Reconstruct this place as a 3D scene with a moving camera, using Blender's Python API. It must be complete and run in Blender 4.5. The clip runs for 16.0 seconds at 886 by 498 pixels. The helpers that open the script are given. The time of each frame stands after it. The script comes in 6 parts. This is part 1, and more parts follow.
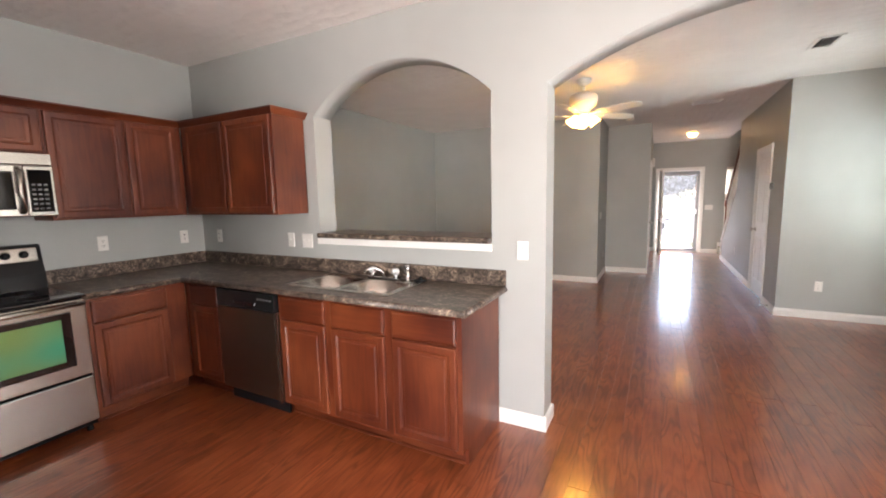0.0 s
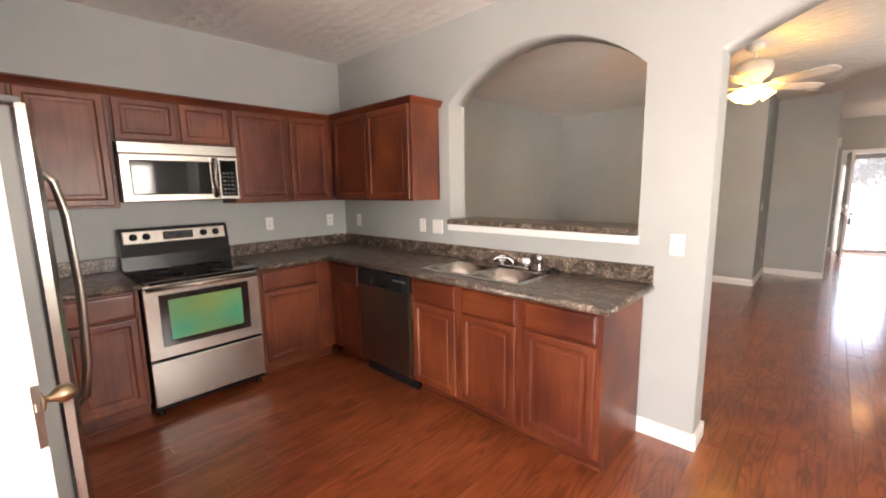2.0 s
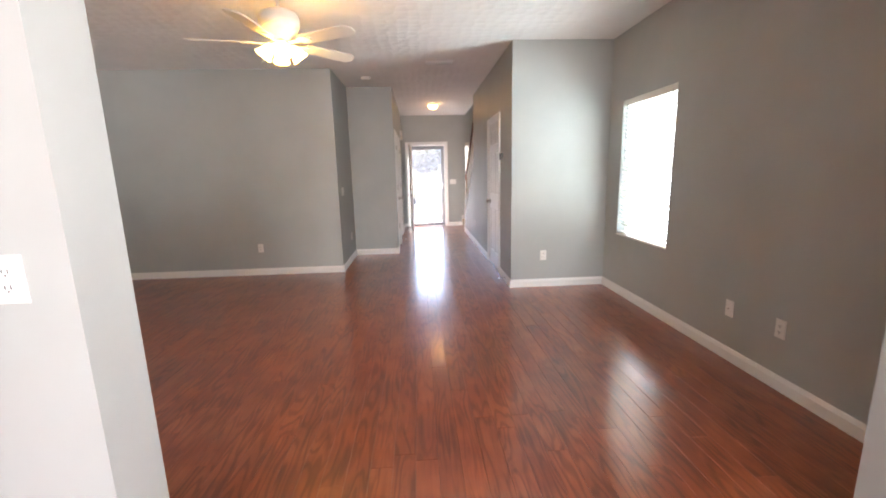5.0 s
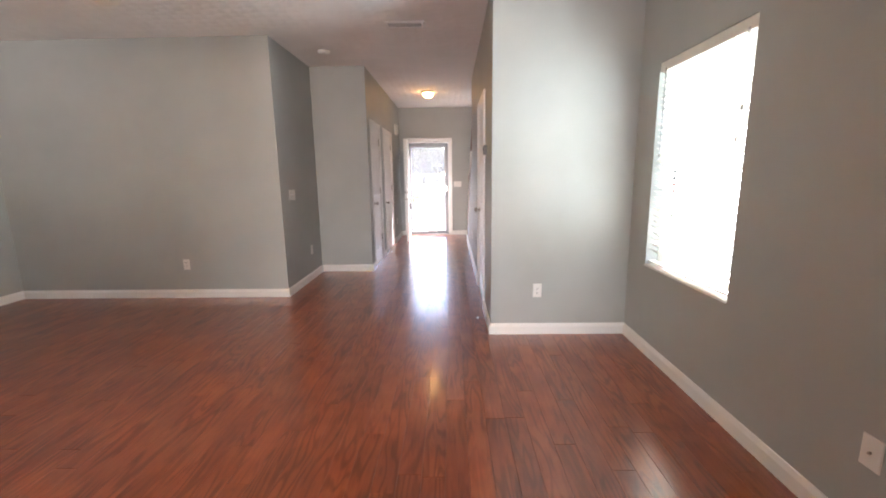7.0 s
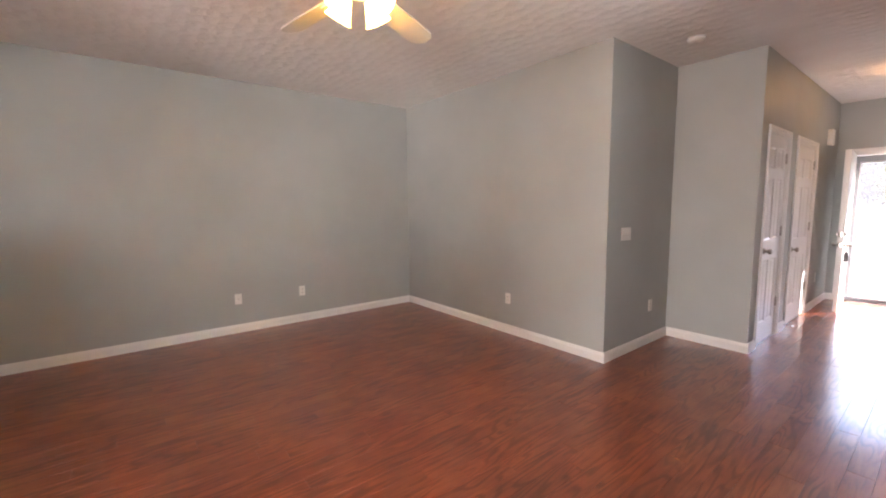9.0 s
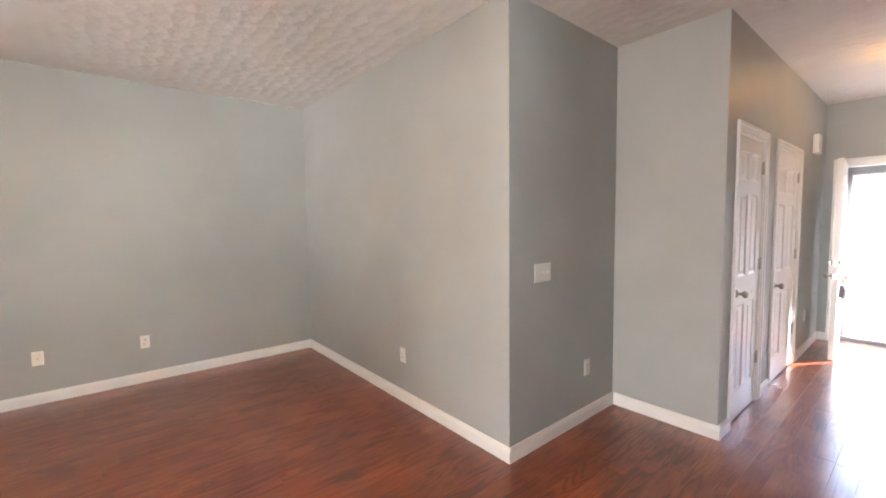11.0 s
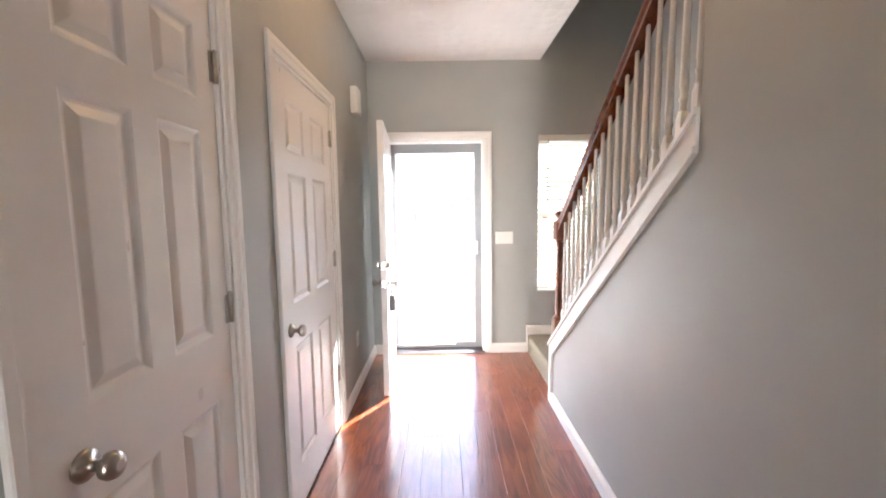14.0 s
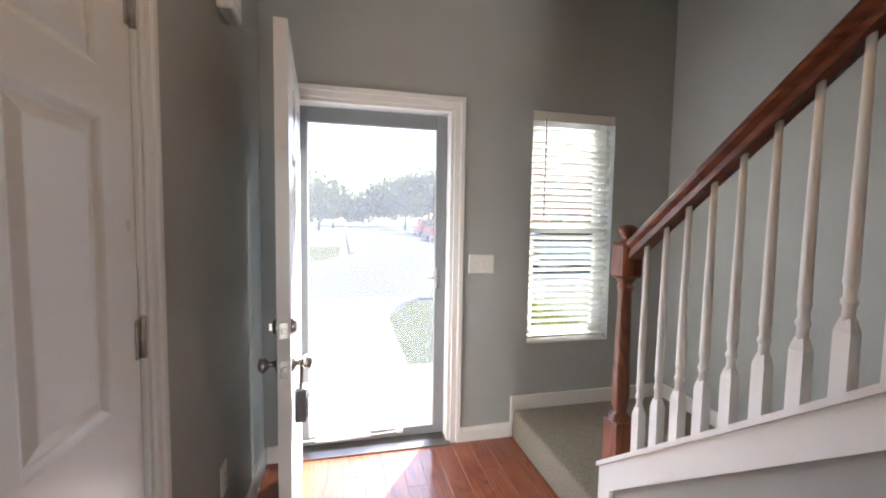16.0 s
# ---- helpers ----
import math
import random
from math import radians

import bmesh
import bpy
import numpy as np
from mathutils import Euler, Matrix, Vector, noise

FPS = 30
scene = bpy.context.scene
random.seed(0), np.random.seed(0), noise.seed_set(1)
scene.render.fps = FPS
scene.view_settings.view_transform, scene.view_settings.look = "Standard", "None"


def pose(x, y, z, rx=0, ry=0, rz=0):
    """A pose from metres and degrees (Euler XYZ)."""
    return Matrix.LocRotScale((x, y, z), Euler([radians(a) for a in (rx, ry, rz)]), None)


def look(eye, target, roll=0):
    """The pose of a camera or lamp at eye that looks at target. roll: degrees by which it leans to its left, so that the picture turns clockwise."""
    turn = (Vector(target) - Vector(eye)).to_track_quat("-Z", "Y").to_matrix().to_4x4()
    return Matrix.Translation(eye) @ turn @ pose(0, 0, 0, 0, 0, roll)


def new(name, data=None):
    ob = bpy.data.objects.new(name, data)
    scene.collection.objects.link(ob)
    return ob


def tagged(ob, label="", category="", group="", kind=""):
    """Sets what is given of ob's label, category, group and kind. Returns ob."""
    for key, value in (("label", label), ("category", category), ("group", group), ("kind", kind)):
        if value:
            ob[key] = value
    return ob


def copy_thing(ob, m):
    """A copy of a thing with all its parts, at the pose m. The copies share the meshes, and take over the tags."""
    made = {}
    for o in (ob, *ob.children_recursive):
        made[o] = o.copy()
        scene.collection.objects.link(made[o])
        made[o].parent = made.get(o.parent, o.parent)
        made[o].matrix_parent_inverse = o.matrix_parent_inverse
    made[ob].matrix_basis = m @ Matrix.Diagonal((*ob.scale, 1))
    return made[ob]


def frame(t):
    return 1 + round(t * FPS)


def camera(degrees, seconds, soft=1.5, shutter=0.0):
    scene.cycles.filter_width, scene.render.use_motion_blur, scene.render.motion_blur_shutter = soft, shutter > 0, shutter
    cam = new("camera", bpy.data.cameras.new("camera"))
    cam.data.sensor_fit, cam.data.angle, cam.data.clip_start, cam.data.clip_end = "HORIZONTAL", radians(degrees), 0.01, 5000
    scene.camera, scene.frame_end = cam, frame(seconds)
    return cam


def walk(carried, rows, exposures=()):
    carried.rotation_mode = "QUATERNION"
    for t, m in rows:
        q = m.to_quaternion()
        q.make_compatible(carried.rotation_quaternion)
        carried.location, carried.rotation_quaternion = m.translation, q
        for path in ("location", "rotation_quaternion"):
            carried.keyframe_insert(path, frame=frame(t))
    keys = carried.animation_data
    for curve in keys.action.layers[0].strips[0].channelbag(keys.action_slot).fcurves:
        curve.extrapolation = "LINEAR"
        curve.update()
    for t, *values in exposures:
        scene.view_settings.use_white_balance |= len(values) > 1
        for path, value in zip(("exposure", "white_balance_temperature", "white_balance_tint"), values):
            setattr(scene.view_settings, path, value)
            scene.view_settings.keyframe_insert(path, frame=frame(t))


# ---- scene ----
cam = camera(94.8, 16.0, 1.9)
PATH = [
    (0, (0.197, 0.075, 1.483), (-0.726, 1.832, 1.234), -1.2),
    (0.5, (0.129, 0.038, 1.481), (-1.105, 1.591, 1.225), -0.9),
    (1, (0.093, 0.017, 1.476), (-1.309, 1.418, 1.209), -0.6),
    (1.5, (0.079, 0.023, 1.477), (-1.358, 1.385, 1.197), -0.7),
    (2, (0.059, 0.046, 1.477), (-1.303, 1.48, 1.182), -1.0),
    (2.5, (0.018, 0.132, 1.469), (-1.16, 1.719, 1.164), -1.5),
    (3, (-0.008, 0.292, 1.465), (-0.934, 2.036, 1.15), -1.9),
    (3.5, (0.059, 0.543, 1.447), (-0.58, 2.409, 1.12), -1.9),
    (4, (0.189, 0.86, 1.452), (-0.154, 2.801, 1.116), -1.7),
    (4.5, (0.308, 1.192, 1.411), (0.211, 3.16, 1.069), -1.6),
    (5, (0.441, 1.52, 1.374), (0.551, 3.482, 1.001), -1.4),
    (5.2, (0.534, 1.647, 1.354), (0.722, 3.605, 0.994), -1.3),
    (7.3, (1.212, 3.056, 1.335), (1.032, 5.015, 0.974), -0.5),
    (7.5, (1.218, 3.169, 1.341), (0.806, 5.093, 0.985), -0.6),
    (8, (1.186, 3.476, 1.378), (0.258, 5.218, 1.051), -1.1),
    (8.5, (1.189, 3.77, 1.359), (-0.177, 5.206, 1.093), -0.9),
    (8.7, (1.194, 3.871, 1.371), (-0.319, 5.157, 1.133), -0.5),
    (10.8, (0.946, 5.274, 1.453), (-0.693, 6.415, 1.283), -0.5),
    (11, (0.91, 5.466, 1.455), (-0.626, 6.74, 1.32), -0.7),
    (11.5, (0.875, 5.915, 1.429), (-0.389, 7.457, 1.278), -0.6),
    (12, (0.871, 6.377, 1.421), (-0.13, 8.099, 1.236), -0.4),
    (12.5, (0.813, 6.807, 1.404), (0.082, 8.66, 1.218), -0.3),
    (13, (0.781, 7.23, 1.414), (0.329, 9.168, 1.214), -0.6),
    (13.5, (0.793, 7.666, 1.408), (0.574, 9.643, 1.201), -0.9),
    (14, (0.728, 8.105, 1.401), (0.732, 10.096, 1.204), -0.8),
    (14.5, (0.61, 8.543, 1.392), (0.787, 10.528, 1.224), -0.5),
    (15, (0.57, 8.951, 1.386), (0.865, 10.923, 1.237), -0.3),
    (15.5, (0.508, 9.32, 1.398), (0.93, 11.27, 1.254), 0.5),
    (16, (0.507, 9.588, 1.375), (0.97, 11.529, 1.24), 0.9),
]
walk(cam, [(t, look(eye, target, roll)) for t, eye, target, roll in PATH],
     exposures=[(0.0, 3.33, 6250, 18), (1.0, 3.43, 6650, 19), (2.0, 3.42, 6600, 19), (3.5, 3.5, 6250, 18), (5.0, 3.55, 6000, 19),
                (7.5, 3.55, 6250, 23), (8.0, 3.5, 6500, 27), (8.5, 3.6, 6400, 26), (11.0, 4.15, 6050, 18), (12.0, 4.1, 6050, 16), (13.5, 4.1, 6000, 15),
                (15.0, 3.6, 5850, 13), (16.0, 3.0, 5800, 12)])

# ---- light ----
SUN_AZ, SUN_EL = 33.0, 38.0   # degrees from +y towards +x, and above the horizon
world = bpy.data.worlds.new("world")
scene.world = world
world.use_nodes = True
wn = world.node_tree
sky = wn.nodes.new("ShaderNodeTexSky")
sky.sky_type, sky.sun_disc = "NISHITA", False
sky.sun_elevation, sky.sun_rotation = radians(SUN_EL), radians(SUN_AZ)
wn.links.new(sky.outputs[0], wn.nodes["Background"].inputs[0])
wn.nodes["Background"].inputs[1].default_value = 0.15
sun_lamp = bpy.data.lights.new("sun", "SUN")
sun_lamp.energy, sun_lamp.angle, sun_lamp.color = 3.4, radians(0.6), (1.0, 0.93, 0.82)
sun = new("sun", sun_lamp)
_az, _el = radians(SUN_AZ), radians(SUN_EL)
sun.matrix_world = look((math.sin(_az) * math.cos(_el) * 30, math.cos(_az) * math.cos(_el) * 30, math.sin(_el) * 30), (0, 0, 0))


def window_light(name, at, target, w, h, power, color=(0.92, 0.96, 1.0)):
    """Area lamp at an opening, in place of the sky light through it."""
    lamp = bpy.data.lights.new(name, "AREA")
    lamp.shape, lamp.size, lamp.size_y, lamp.energy, lamp.color = "RECTANGLE", w, h, power, color
    ob = new(name, lamp)
    ob.matrix_world = look(at, target)
    return ob


# added lamp at an unseen, assumed patio door; lights the kitchen from behind
window_light("sky_light_patio", (0.75, -3.4, 1.05), (0.75, 0, 1.05), 2.1, 2.0, 36, (1.0, 0.93, 0.83))
window_light("sky_light_living", (2.78, 5.41, 1.354), (0, 5.41, 1.354), 0.88, 1.40, 5.4, (0.87, 1.0, 0.94))
window_light("sky_light_kitchen", (2.715, 0.985, 1.47), (0, 0.985, 1.47), 1.90, 1.1, 15, (1.0, 0.94, 0.85))

# ---- materials ----
def mat(name, base=(0.8, 0.8, 0.8), rough=0.5, metal=0.0):
    m = bpy.data.materials.new(name)
    m.use_nodes = True
    b = m.node_tree.nodes["Principled BSDF"]
    b.inputs["Base Color"].default_value = (*base, 1)
    b.inputs["Roughness"].default_value = rough
    b.inputs["Metallic"].default_value = metal
    return m


def node(m, kind, **values):
    n = m.node_tree.nodes.new(kind)
    for k, v in values.items():
        n.inputs[k.replace("_", " ")].default_value = v
    return n


def link(m, a, b):
    m.node_tree.links.new(a, b)


def shader(m):
    return m.node_tree.nodes["Principled BSDF"]


def coords(m, scale=(1, 1, 1), source="Object"):
    t = m.node_tree.nodes.new("ShaderNodeTexCoord")
    p = node(m, "ShaderNodeMapping", Scale=scale)
    link(m, t.outputs[source], p.inputs["Vector"])
    return p.outputs[0]


def world_coords(m, scale=(1, 1, 1)):
    t = m.node_tree.nodes.new("ShaderNodeNewGeometry")
    p = node(m, "ShaderNodeMapping", Scale=scale)
    link(m, t.outputs["Position"], p.inputs["Vector"])
    return p.outputs[0]


def noise_tex(m, vec, scale, detail=4.0, rough=0.55, distort=0.0):
    n = node(m, "ShaderNodeTexNoise", Scale=scale, Detail=detail, Roughness=rough, Distortion=distort)
    link(m, vec, n.inputs["Vector"])
    return n.outputs["Fac"]


def ramp(m, fac, stops):
    r = m.node_tree.nodes.new("ShaderNodeValToRGB")
    e = r.color_ramp.elements
    while len(e) < len(stops):
        e.new(0.5)
    for el, (p, c) in zip(e, stops):
        el.position, el.color = p, (*c, 1)
    link(m, fac, r.inputs[0])
    return r.outputs[0]


def mixc(m, fac, a, b, mode="MIX"):
    x = m.node_tree.nodes.new("ShaderNodeMix")
    x.data_type, x.blend_type = "RGBA", mode
    for sock, val in ((x.inputs[0], fac), (x.inputs[6], a), (x.inputs[7], b)):
        if isinstance(val, (int, float)):
            sock.default_value = val
        elif isinstance(val, tuple):
            sock.default_value = (*val, 1)
        else:
            link(m, val, sock)
    return x.outputs[2]


def math_node(m, op, a, b=0.0, c=0.0):
    x = m.node_tree.nodes.new("ShaderNodeMath")
    x.operation = op
    for sock, val in zip(x.inputs, (a, b, c)):
        if isinstance(val, (int, float)):
            sock.default_value = val
        else:
            link(m, val, sock)
    return x.outputs[0]


def bump(m, height, strength, dist=0.002):
    b = node(m, "ShaderNodeBump", Strength=strength, Distance=dist)
    link(m, height, b.inputs["Height"])
    link(m, b.outputs[0], shader(m).inputs["Normal"])


def painted(name, base, rough, vary=0.06, relief=0.25, fine=260.0):
    """Rolled paint: orange-peel relief and faint wear in colour and sheen."""
    m = mat(name, base, rough)
    v = world_coords(m)
    big = noise_tex(m, v, 1.3, 3)
    lo = tuple(c * (1 - vary) for c in base)
    hi = tuple(min(1, c * (1 + vary)) for c in base)
    link(m, ramp(m, big, [(0.3, lo), (0.7, hi)]), shader(m).inputs["Base Color"])
    r = m.node_tree.nodes.new("ShaderNodeMapRange")
    r.inputs["To Min"].default_value, r.inputs["To Max"].default_value = rough - 0.06, rough + 0.06
    link(m, noise_tex(m, v, 7, 3), r.inputs["Value"])
    link(m, r.outputs[0], shader(m).inputs["Roughness"])
    bump(m, noise_tex(m, v, fine, 2), relief, 0.0006)
    return m


M_WALL = painted("wall_paint_grey", (0.40, 0.418, 0.402), 0.48)
M_TRIM = painted("trim_white", (0.80, 0.79, 0.76), 0.32, 0.03, 0.12, 90)
M_DOOR = painted("door_white", (0.80, 0.79, 0.77), 0.30, 0.03, 0.15, 120)
M_PLASTIC = painted("plastic_white", (0.78, 0.77, 0.73), 0.35, 0.02, 0.05, 200)

M_CEIL = mat("ceiling_stomped_texture", (0.74, 0.72, 0.69), 0.9)
_v = world_coords(M_CEIL)
_vor = node(M_CEIL, "ShaderNodeTexVoronoi", Scale=9.5, Randomness=0.5)
link(M_CEIL, _v, _vor.inputs["Vector"])
_h = math_node(M_CEIL, "ADD", math_node(M_CEIL, "MULTIPLY", _vor.outputs["Distance"], 2.0),
               math_node(M_CEIL, "MULTIPLY", noise_tex(M_CEIL, _v, 26, 4, 0.6, 0.6), 0.9))
bump(M_CEIL, _h, 0.6, 0.0075)
link(M_CEIL, ramp(M_CEIL, noise_tex(M_CEIL, _v, 3, 4), [(0.3, (0.82, 0.80, 0.77)), (0.7, (0.87, 0.85, 0.82))]), shader(M_CEIL).inputs["Base Color"])


def wood(name, dark, mid, light, rough, axis=2, scale=1.0, coat=0.0, per_piece=0.0, lines=0.0, relief=0.03):
    """Stained wood: soft long grain along one axis (0, 1 or 2), blotches, and open cathedral lines by lines."""
    m = mat(name, mid, rough)
    src = m.node_tree.nodes.new("ShaderNodeNewGeometry").outputs["Position"]
    oi = m.node_tree.nodes.new("ShaderNodeObjectInfo")
    gi = m.node_tree.nodes.new("ShaderNodeNewGeometry")
    seed = math_node(m, "ADD", oi.outputs["Random"], gi.outputs["Random Per Island"])
    comb = m.node_tree.nodes.new("ShaderNodeCombineXYZ")
    for i in range(3):
        link(m, math_node(m, "MULTIPLY", seed, 7.3 + 3.1 * i), comb.inputs[i])
    off = m.node_tree.nodes.new("ShaderNodeVectorMath")
    off.operation = "ADD"
    link(m, src, off.inputs[0])
    link(m, comb.outputs[0], off.inputs[1])
    s = [11.0 * scale] * 3
    s[axis] = 1.1 * scale
    mp = node(m, "ShaderNodeMapping", Scale=tuple(s))
    link(m, off.outputs[0], mp.inputs["Vector"])
    v = mp.outputs[0]
    blotch = noise_tex(m, off.outputs[0], (3.2 if lines else 2.2) * scale, 2.5, 0.5)
    fine = noise_tex(m, v, 4.0, 2, 0.5, 0.2)
    tone = math_node(m, "ADD", math_node(m, "MULTIPLY", blotch, 0.75), math_node(m, "MULTIPLY", fine, 0.25))
    col = ramp(m, tone, [(0.36, dark), (0.5, mid), (0.64, light)])
    if lines:
        sw = [7.0] * 3
        sw[axis] = 0.9
        mw_ = node(m, "ShaderNodeMapping", Scale=tuple(sw))
        link(m, off.outputs[0], mw_.inputs["Vector"])
        warp = noise_tex(m, mw_.outputs[0], 0.8, 2.5, 0.5, 0.2)
        ring = math_node(m, "SINE", math_node(m, "MULTIPLY", warp, 95.0))
        k = 1 - lines
        patchy = m.node_tree.nodes.new("ShaderNodeMapRange")
        patchy.inputs["From Min"].default_value, patchy.inputs["From Max"].default_value = 0.36, 0.52
        link(m, noise_tex(m, off.outputs[0], 1.7, 1.0), patchy.inputs["Value"])
        col = mixc(m, patchy.outputs[0], col, ramp(m, math_node(m, "MULTIPLY_ADD", ring, 0.5, 0.5), [(0.0, (k, k * 0.90, k * 0.85)), (0.55, (1.0, 1.0, 1.0))]), "MULTIPLY")
        ss = [26.0] * 3
        ss[axis] = 3.0
        ms_ = node(m, "ShaderNodeMapping", Scale=tuple(ss))
        link(m, off.outputs[0], ms_.inputs["Vector"])
        pore = noise_tex(m, ms_.outputs[0], 1.0, 3.0, 0.6, 1.6)
        col = mixc(m, 1.0, col, ramp(m, pore, [(0.48, (1.08, 1.07, 1.06)), (0.70, (0.80, 0.74, 0.70))]), "MULTIPLY")
    if per_piece:
        each = math_node(m, "FRACT", math_node(m, "MULTIPLY", seed, 5.7))
        col = mixc(m, 1.0, col, ramp(m, each, [(0.0, (1 - per_piece,) * 3), (1.0, (1.0, 1.0, 1.0))]), "MULTIPLY")
    link(m, col, shader(m).inputs["Base Color"])
    mr = m.node_tree.nodes.new("ShaderNodeMapRange")
    mr.inputs["To Min"].default_value, mr.inputs["To Max"].default_value = rough - 0.04, rough + 0.05
    link(m, noise_tex(m, src, 1.3, 2), mr.inputs["Value"])
    link(m, mr.outputs[0], shader(m).inputs["Roughness"])
    shader(m).inputs["Coat Weight"].default_value = coat
    shader(m).inputs["Coat Roughness"].default_value = 0.14
    if relief:
        bump(m, noise_tex(m, v, 1.1, 1.0, 0.4), relief, 0.002)
    return m


M_FLOOR = wood("oak_floor_red_brown", (0.210, 0.048, 0.0160), (0.265, 0.066, 0.0220), (0.325, 0.089, 0.031), 0.31, 1, 1.0, 0.8, 0.10, 0.36, 0.0)
CHERRY = ((0.070, 0.0122, 0.0042), (0.122, 0.0252, 0.0078), (0.190, 0.0475, 0.0150))
M_CAB = wood("cherry_cabinet_upright", *CHERRY, 0.40, 2, 1.0, 0.08, 0.0, 0.0, 0.03)
M_CABX = wood("cherry_cabinet_along_x", *CHERRY, 0.36, 0, 1.0, 0.2, 0.12, 0.0, 0.03)
M_CABY = wood("cherry_cabinet_along_y", *CHERRY, 0.36, 1, 1.0, 0.2, 0.0, 0.0, 0.03)
M_RAIL = wood("oak_rail_red_brown", (0.100, 0.026, 0.010), (0.140, 0.038, 0.015), (0.185, 0.055, 0.022), 0.28, 1, 1.6, 0.3, 0.0, 0.4)
M_NEWEL = wood("oak_newel", (0.120, 0.034, 0.014), (0.175, 0.054, 0.022), (0.235, 0.078, 0.034), 0.28, 2, 1.6, 0.3, 0.0, 0.4)

M_STONE = mat("laminate_brown_granite", (0.2, 0.17, 0.14), 0.30)
_v = world_coords(M_STONE)
_vs = world_coords(M_STONE, (0.6, 1.0, 1.0))
_n1 = noise_tex(M_STONE, _vs, 9, 6, 0.68, 2.0)
_n2 = noise_tex(M_STONE, _v, 34, 5, 0.65, 1.3)
_n3 = noise_tex(M_STONE, _v, 95, 3, 0.6, 0.3)
_c1 = ramp(M_STONE, _n1, [(0.36, (0.046, 0.036, 0.030)), (0.50, (0.132, 0.104, 0.084)), (0.64, (0.300, 0.245, 0.200))])
_f2 = ramp(M_STONE, _n2, [(0.40, (0.34, 0.31, 0.29)), (0.48, (0.80, 0.77, 0.75)), (0.56, (1.0, 1.0, 1.0)), (0.66, (1.8, 1.72, 1.6))])
_f3 = ramp(M_STONE, _n3, [(0.36, (0.45, 0.43, 0.42)), (0.50, (1.0, 1.0, 1.0)), (0.68, (1.6, 1.55, 1.45))])
link(M_STONE, mixc(M_STONE, 1.0, mixc(M_STONE, 1.0, _c1, _f2, "MULTIPLY"), _f3, "MULTIPLY"), shader(M_STONE).inputs["Base Color"])
bump(M_STONE, _n2, 0.05, 0.0006)

M_STEEL = mat("brushed_stainless", (0.48, 0.465, 0.44), 0.27, 1.0)
_v = coords(M_STEEL, (2, 2, 220))
link(M_STEEL, ramp(M_STEEL, noise_tex(M_STEEL, _v, 3, 3), [(0.3, (0.42, 0.395, 0.355)), (0.7, (0.52, 0.49, 0.445))]), shader(M_STEEL).inputs["Base Color"])
bump(M_STEEL, noise_tex(M_STEEL, _v, 3, 3), 0.06, 0.0004)
shader(M_STEEL).inputs["Anisotropic"].default_value = 0.4
M_STEELD = mat("dark_stainless", (0.25, 0.225, 0.20), 0.28, 1.0)
M_CHROME = mat("chrome", (0.60, 0.60, 0.60), 0.13, 1.0)
M_NICKEL = mat("satin_nickel", (0.46, 0.43, 0.39), 0.28, 1.0)
M_BRASSY = mat("aged_brass", (0.48, 0.38, 0.24), 0.30, 1.0)
M_BLACK = mat("black_enamel", (0.012, 0.012, 0.013), 0.22)
M_BLACKGLASS = mat("black_glass", (0.006, 0.006, 0.007), 0.06)
shader(M_BLACK).inputs["Specular IOR Level"].default_value = 0.25
shader(M_BLACKGLASS).inputs["Specular IOR Level"].default_value = 0.9
# colour drifts from teal green to olive across the pane
M_OVENGLASS = mat("green_oven_glass", (0.10, 0.34, 0.19), 0.08)
_v = coords(M_OVENGLASS, (1.0, 2.2, 1.6))
_gr = node(M_OVENGLASS, "ShaderNodeTexNoise", Scale=1.7, Detail=1.0)
link(M_OVENGLASS, _v, _gr.inputs["Vector"])
link(M_OVENGLASS, ramp(M_OVENGLASS, _gr.outputs["Fac"], [(0.35, (0.07, 0.36, 0.22)), (0.65, (0.22, 0.32, 0.10))]), shader(M_OVENGLASS).inputs["Base Color"])
M_GREYPLASTIC = mat("grey_plastic", (0.16, 0.16, 0.16), 0.45)
M_KEY = mat("dark_key_print", (0.06, 0.06, 0.062), 0.4)
# near-black: shade of gaps, slots and ducts put into colour; also dark car parts
M_DARKGAP = mat("dark_recess", (0.01, 0.01, 0.01), 0.8)
M_FRIDGESIDE = painted("fridge_side_grey", (0.24, 0.245, 0.235), 0.42, 0.05, 0.3, 300)

# clear panes; grey put into the colour to dim the bright view outside
M_GLASS = mat("dimmed_clear_glass", (0.74, 0.76, 0.75), 0.0)
shader(M_GLASS).inputs["Transmission Weight"].default_value = 1.0
shader(M_GLASS).inputs["IOR"].default_value = 1.05
# clear pane; pale glare haze mixed in, grey colour dims the view
M_HAZED = mat("hazed_storm_glass", (0.56, 0.565, 0.575), 0.0)
shader(M_HAZED).inputs["Transmission Weight"].default_value = 1.0
shader(M_HAZED).inputs["IOR"].default_value = 1.05
_dv = world_coords(M_HAZED)
_tr = node(M_HAZED, "ShaderNodeBsdfTranslucent", Color=(0.9, 0.93, 1.0, 1))
_mx = node(M_HAZED, "ShaderNodeMixShader", Fac=0.03)
_mr = node(M_HAZED, "ShaderNodeMapRange", To_Min=0.030, To_Max=0.044)
link(M_HAZED, noise_tex(M_HAZED, _dv, 2.5, 4), _mr.inputs["Value"])
link(M_HAZED, _mr.outputs[0], _mx.inputs[0])
link(M_HAZED, shader(M_HAZED).outputs[0], _mx.inputs[1])
link(M_HAZED, _tr.outputs[0], _mx.inputs[2])
link(M_HAZED, _mx.outputs[0], M_HAZED.node_tree.nodes["Material Output"].inputs["Surface"])
M_BLIND = mat("blind_slat_white", (0.80, 0.78, 0.70), 0.4)
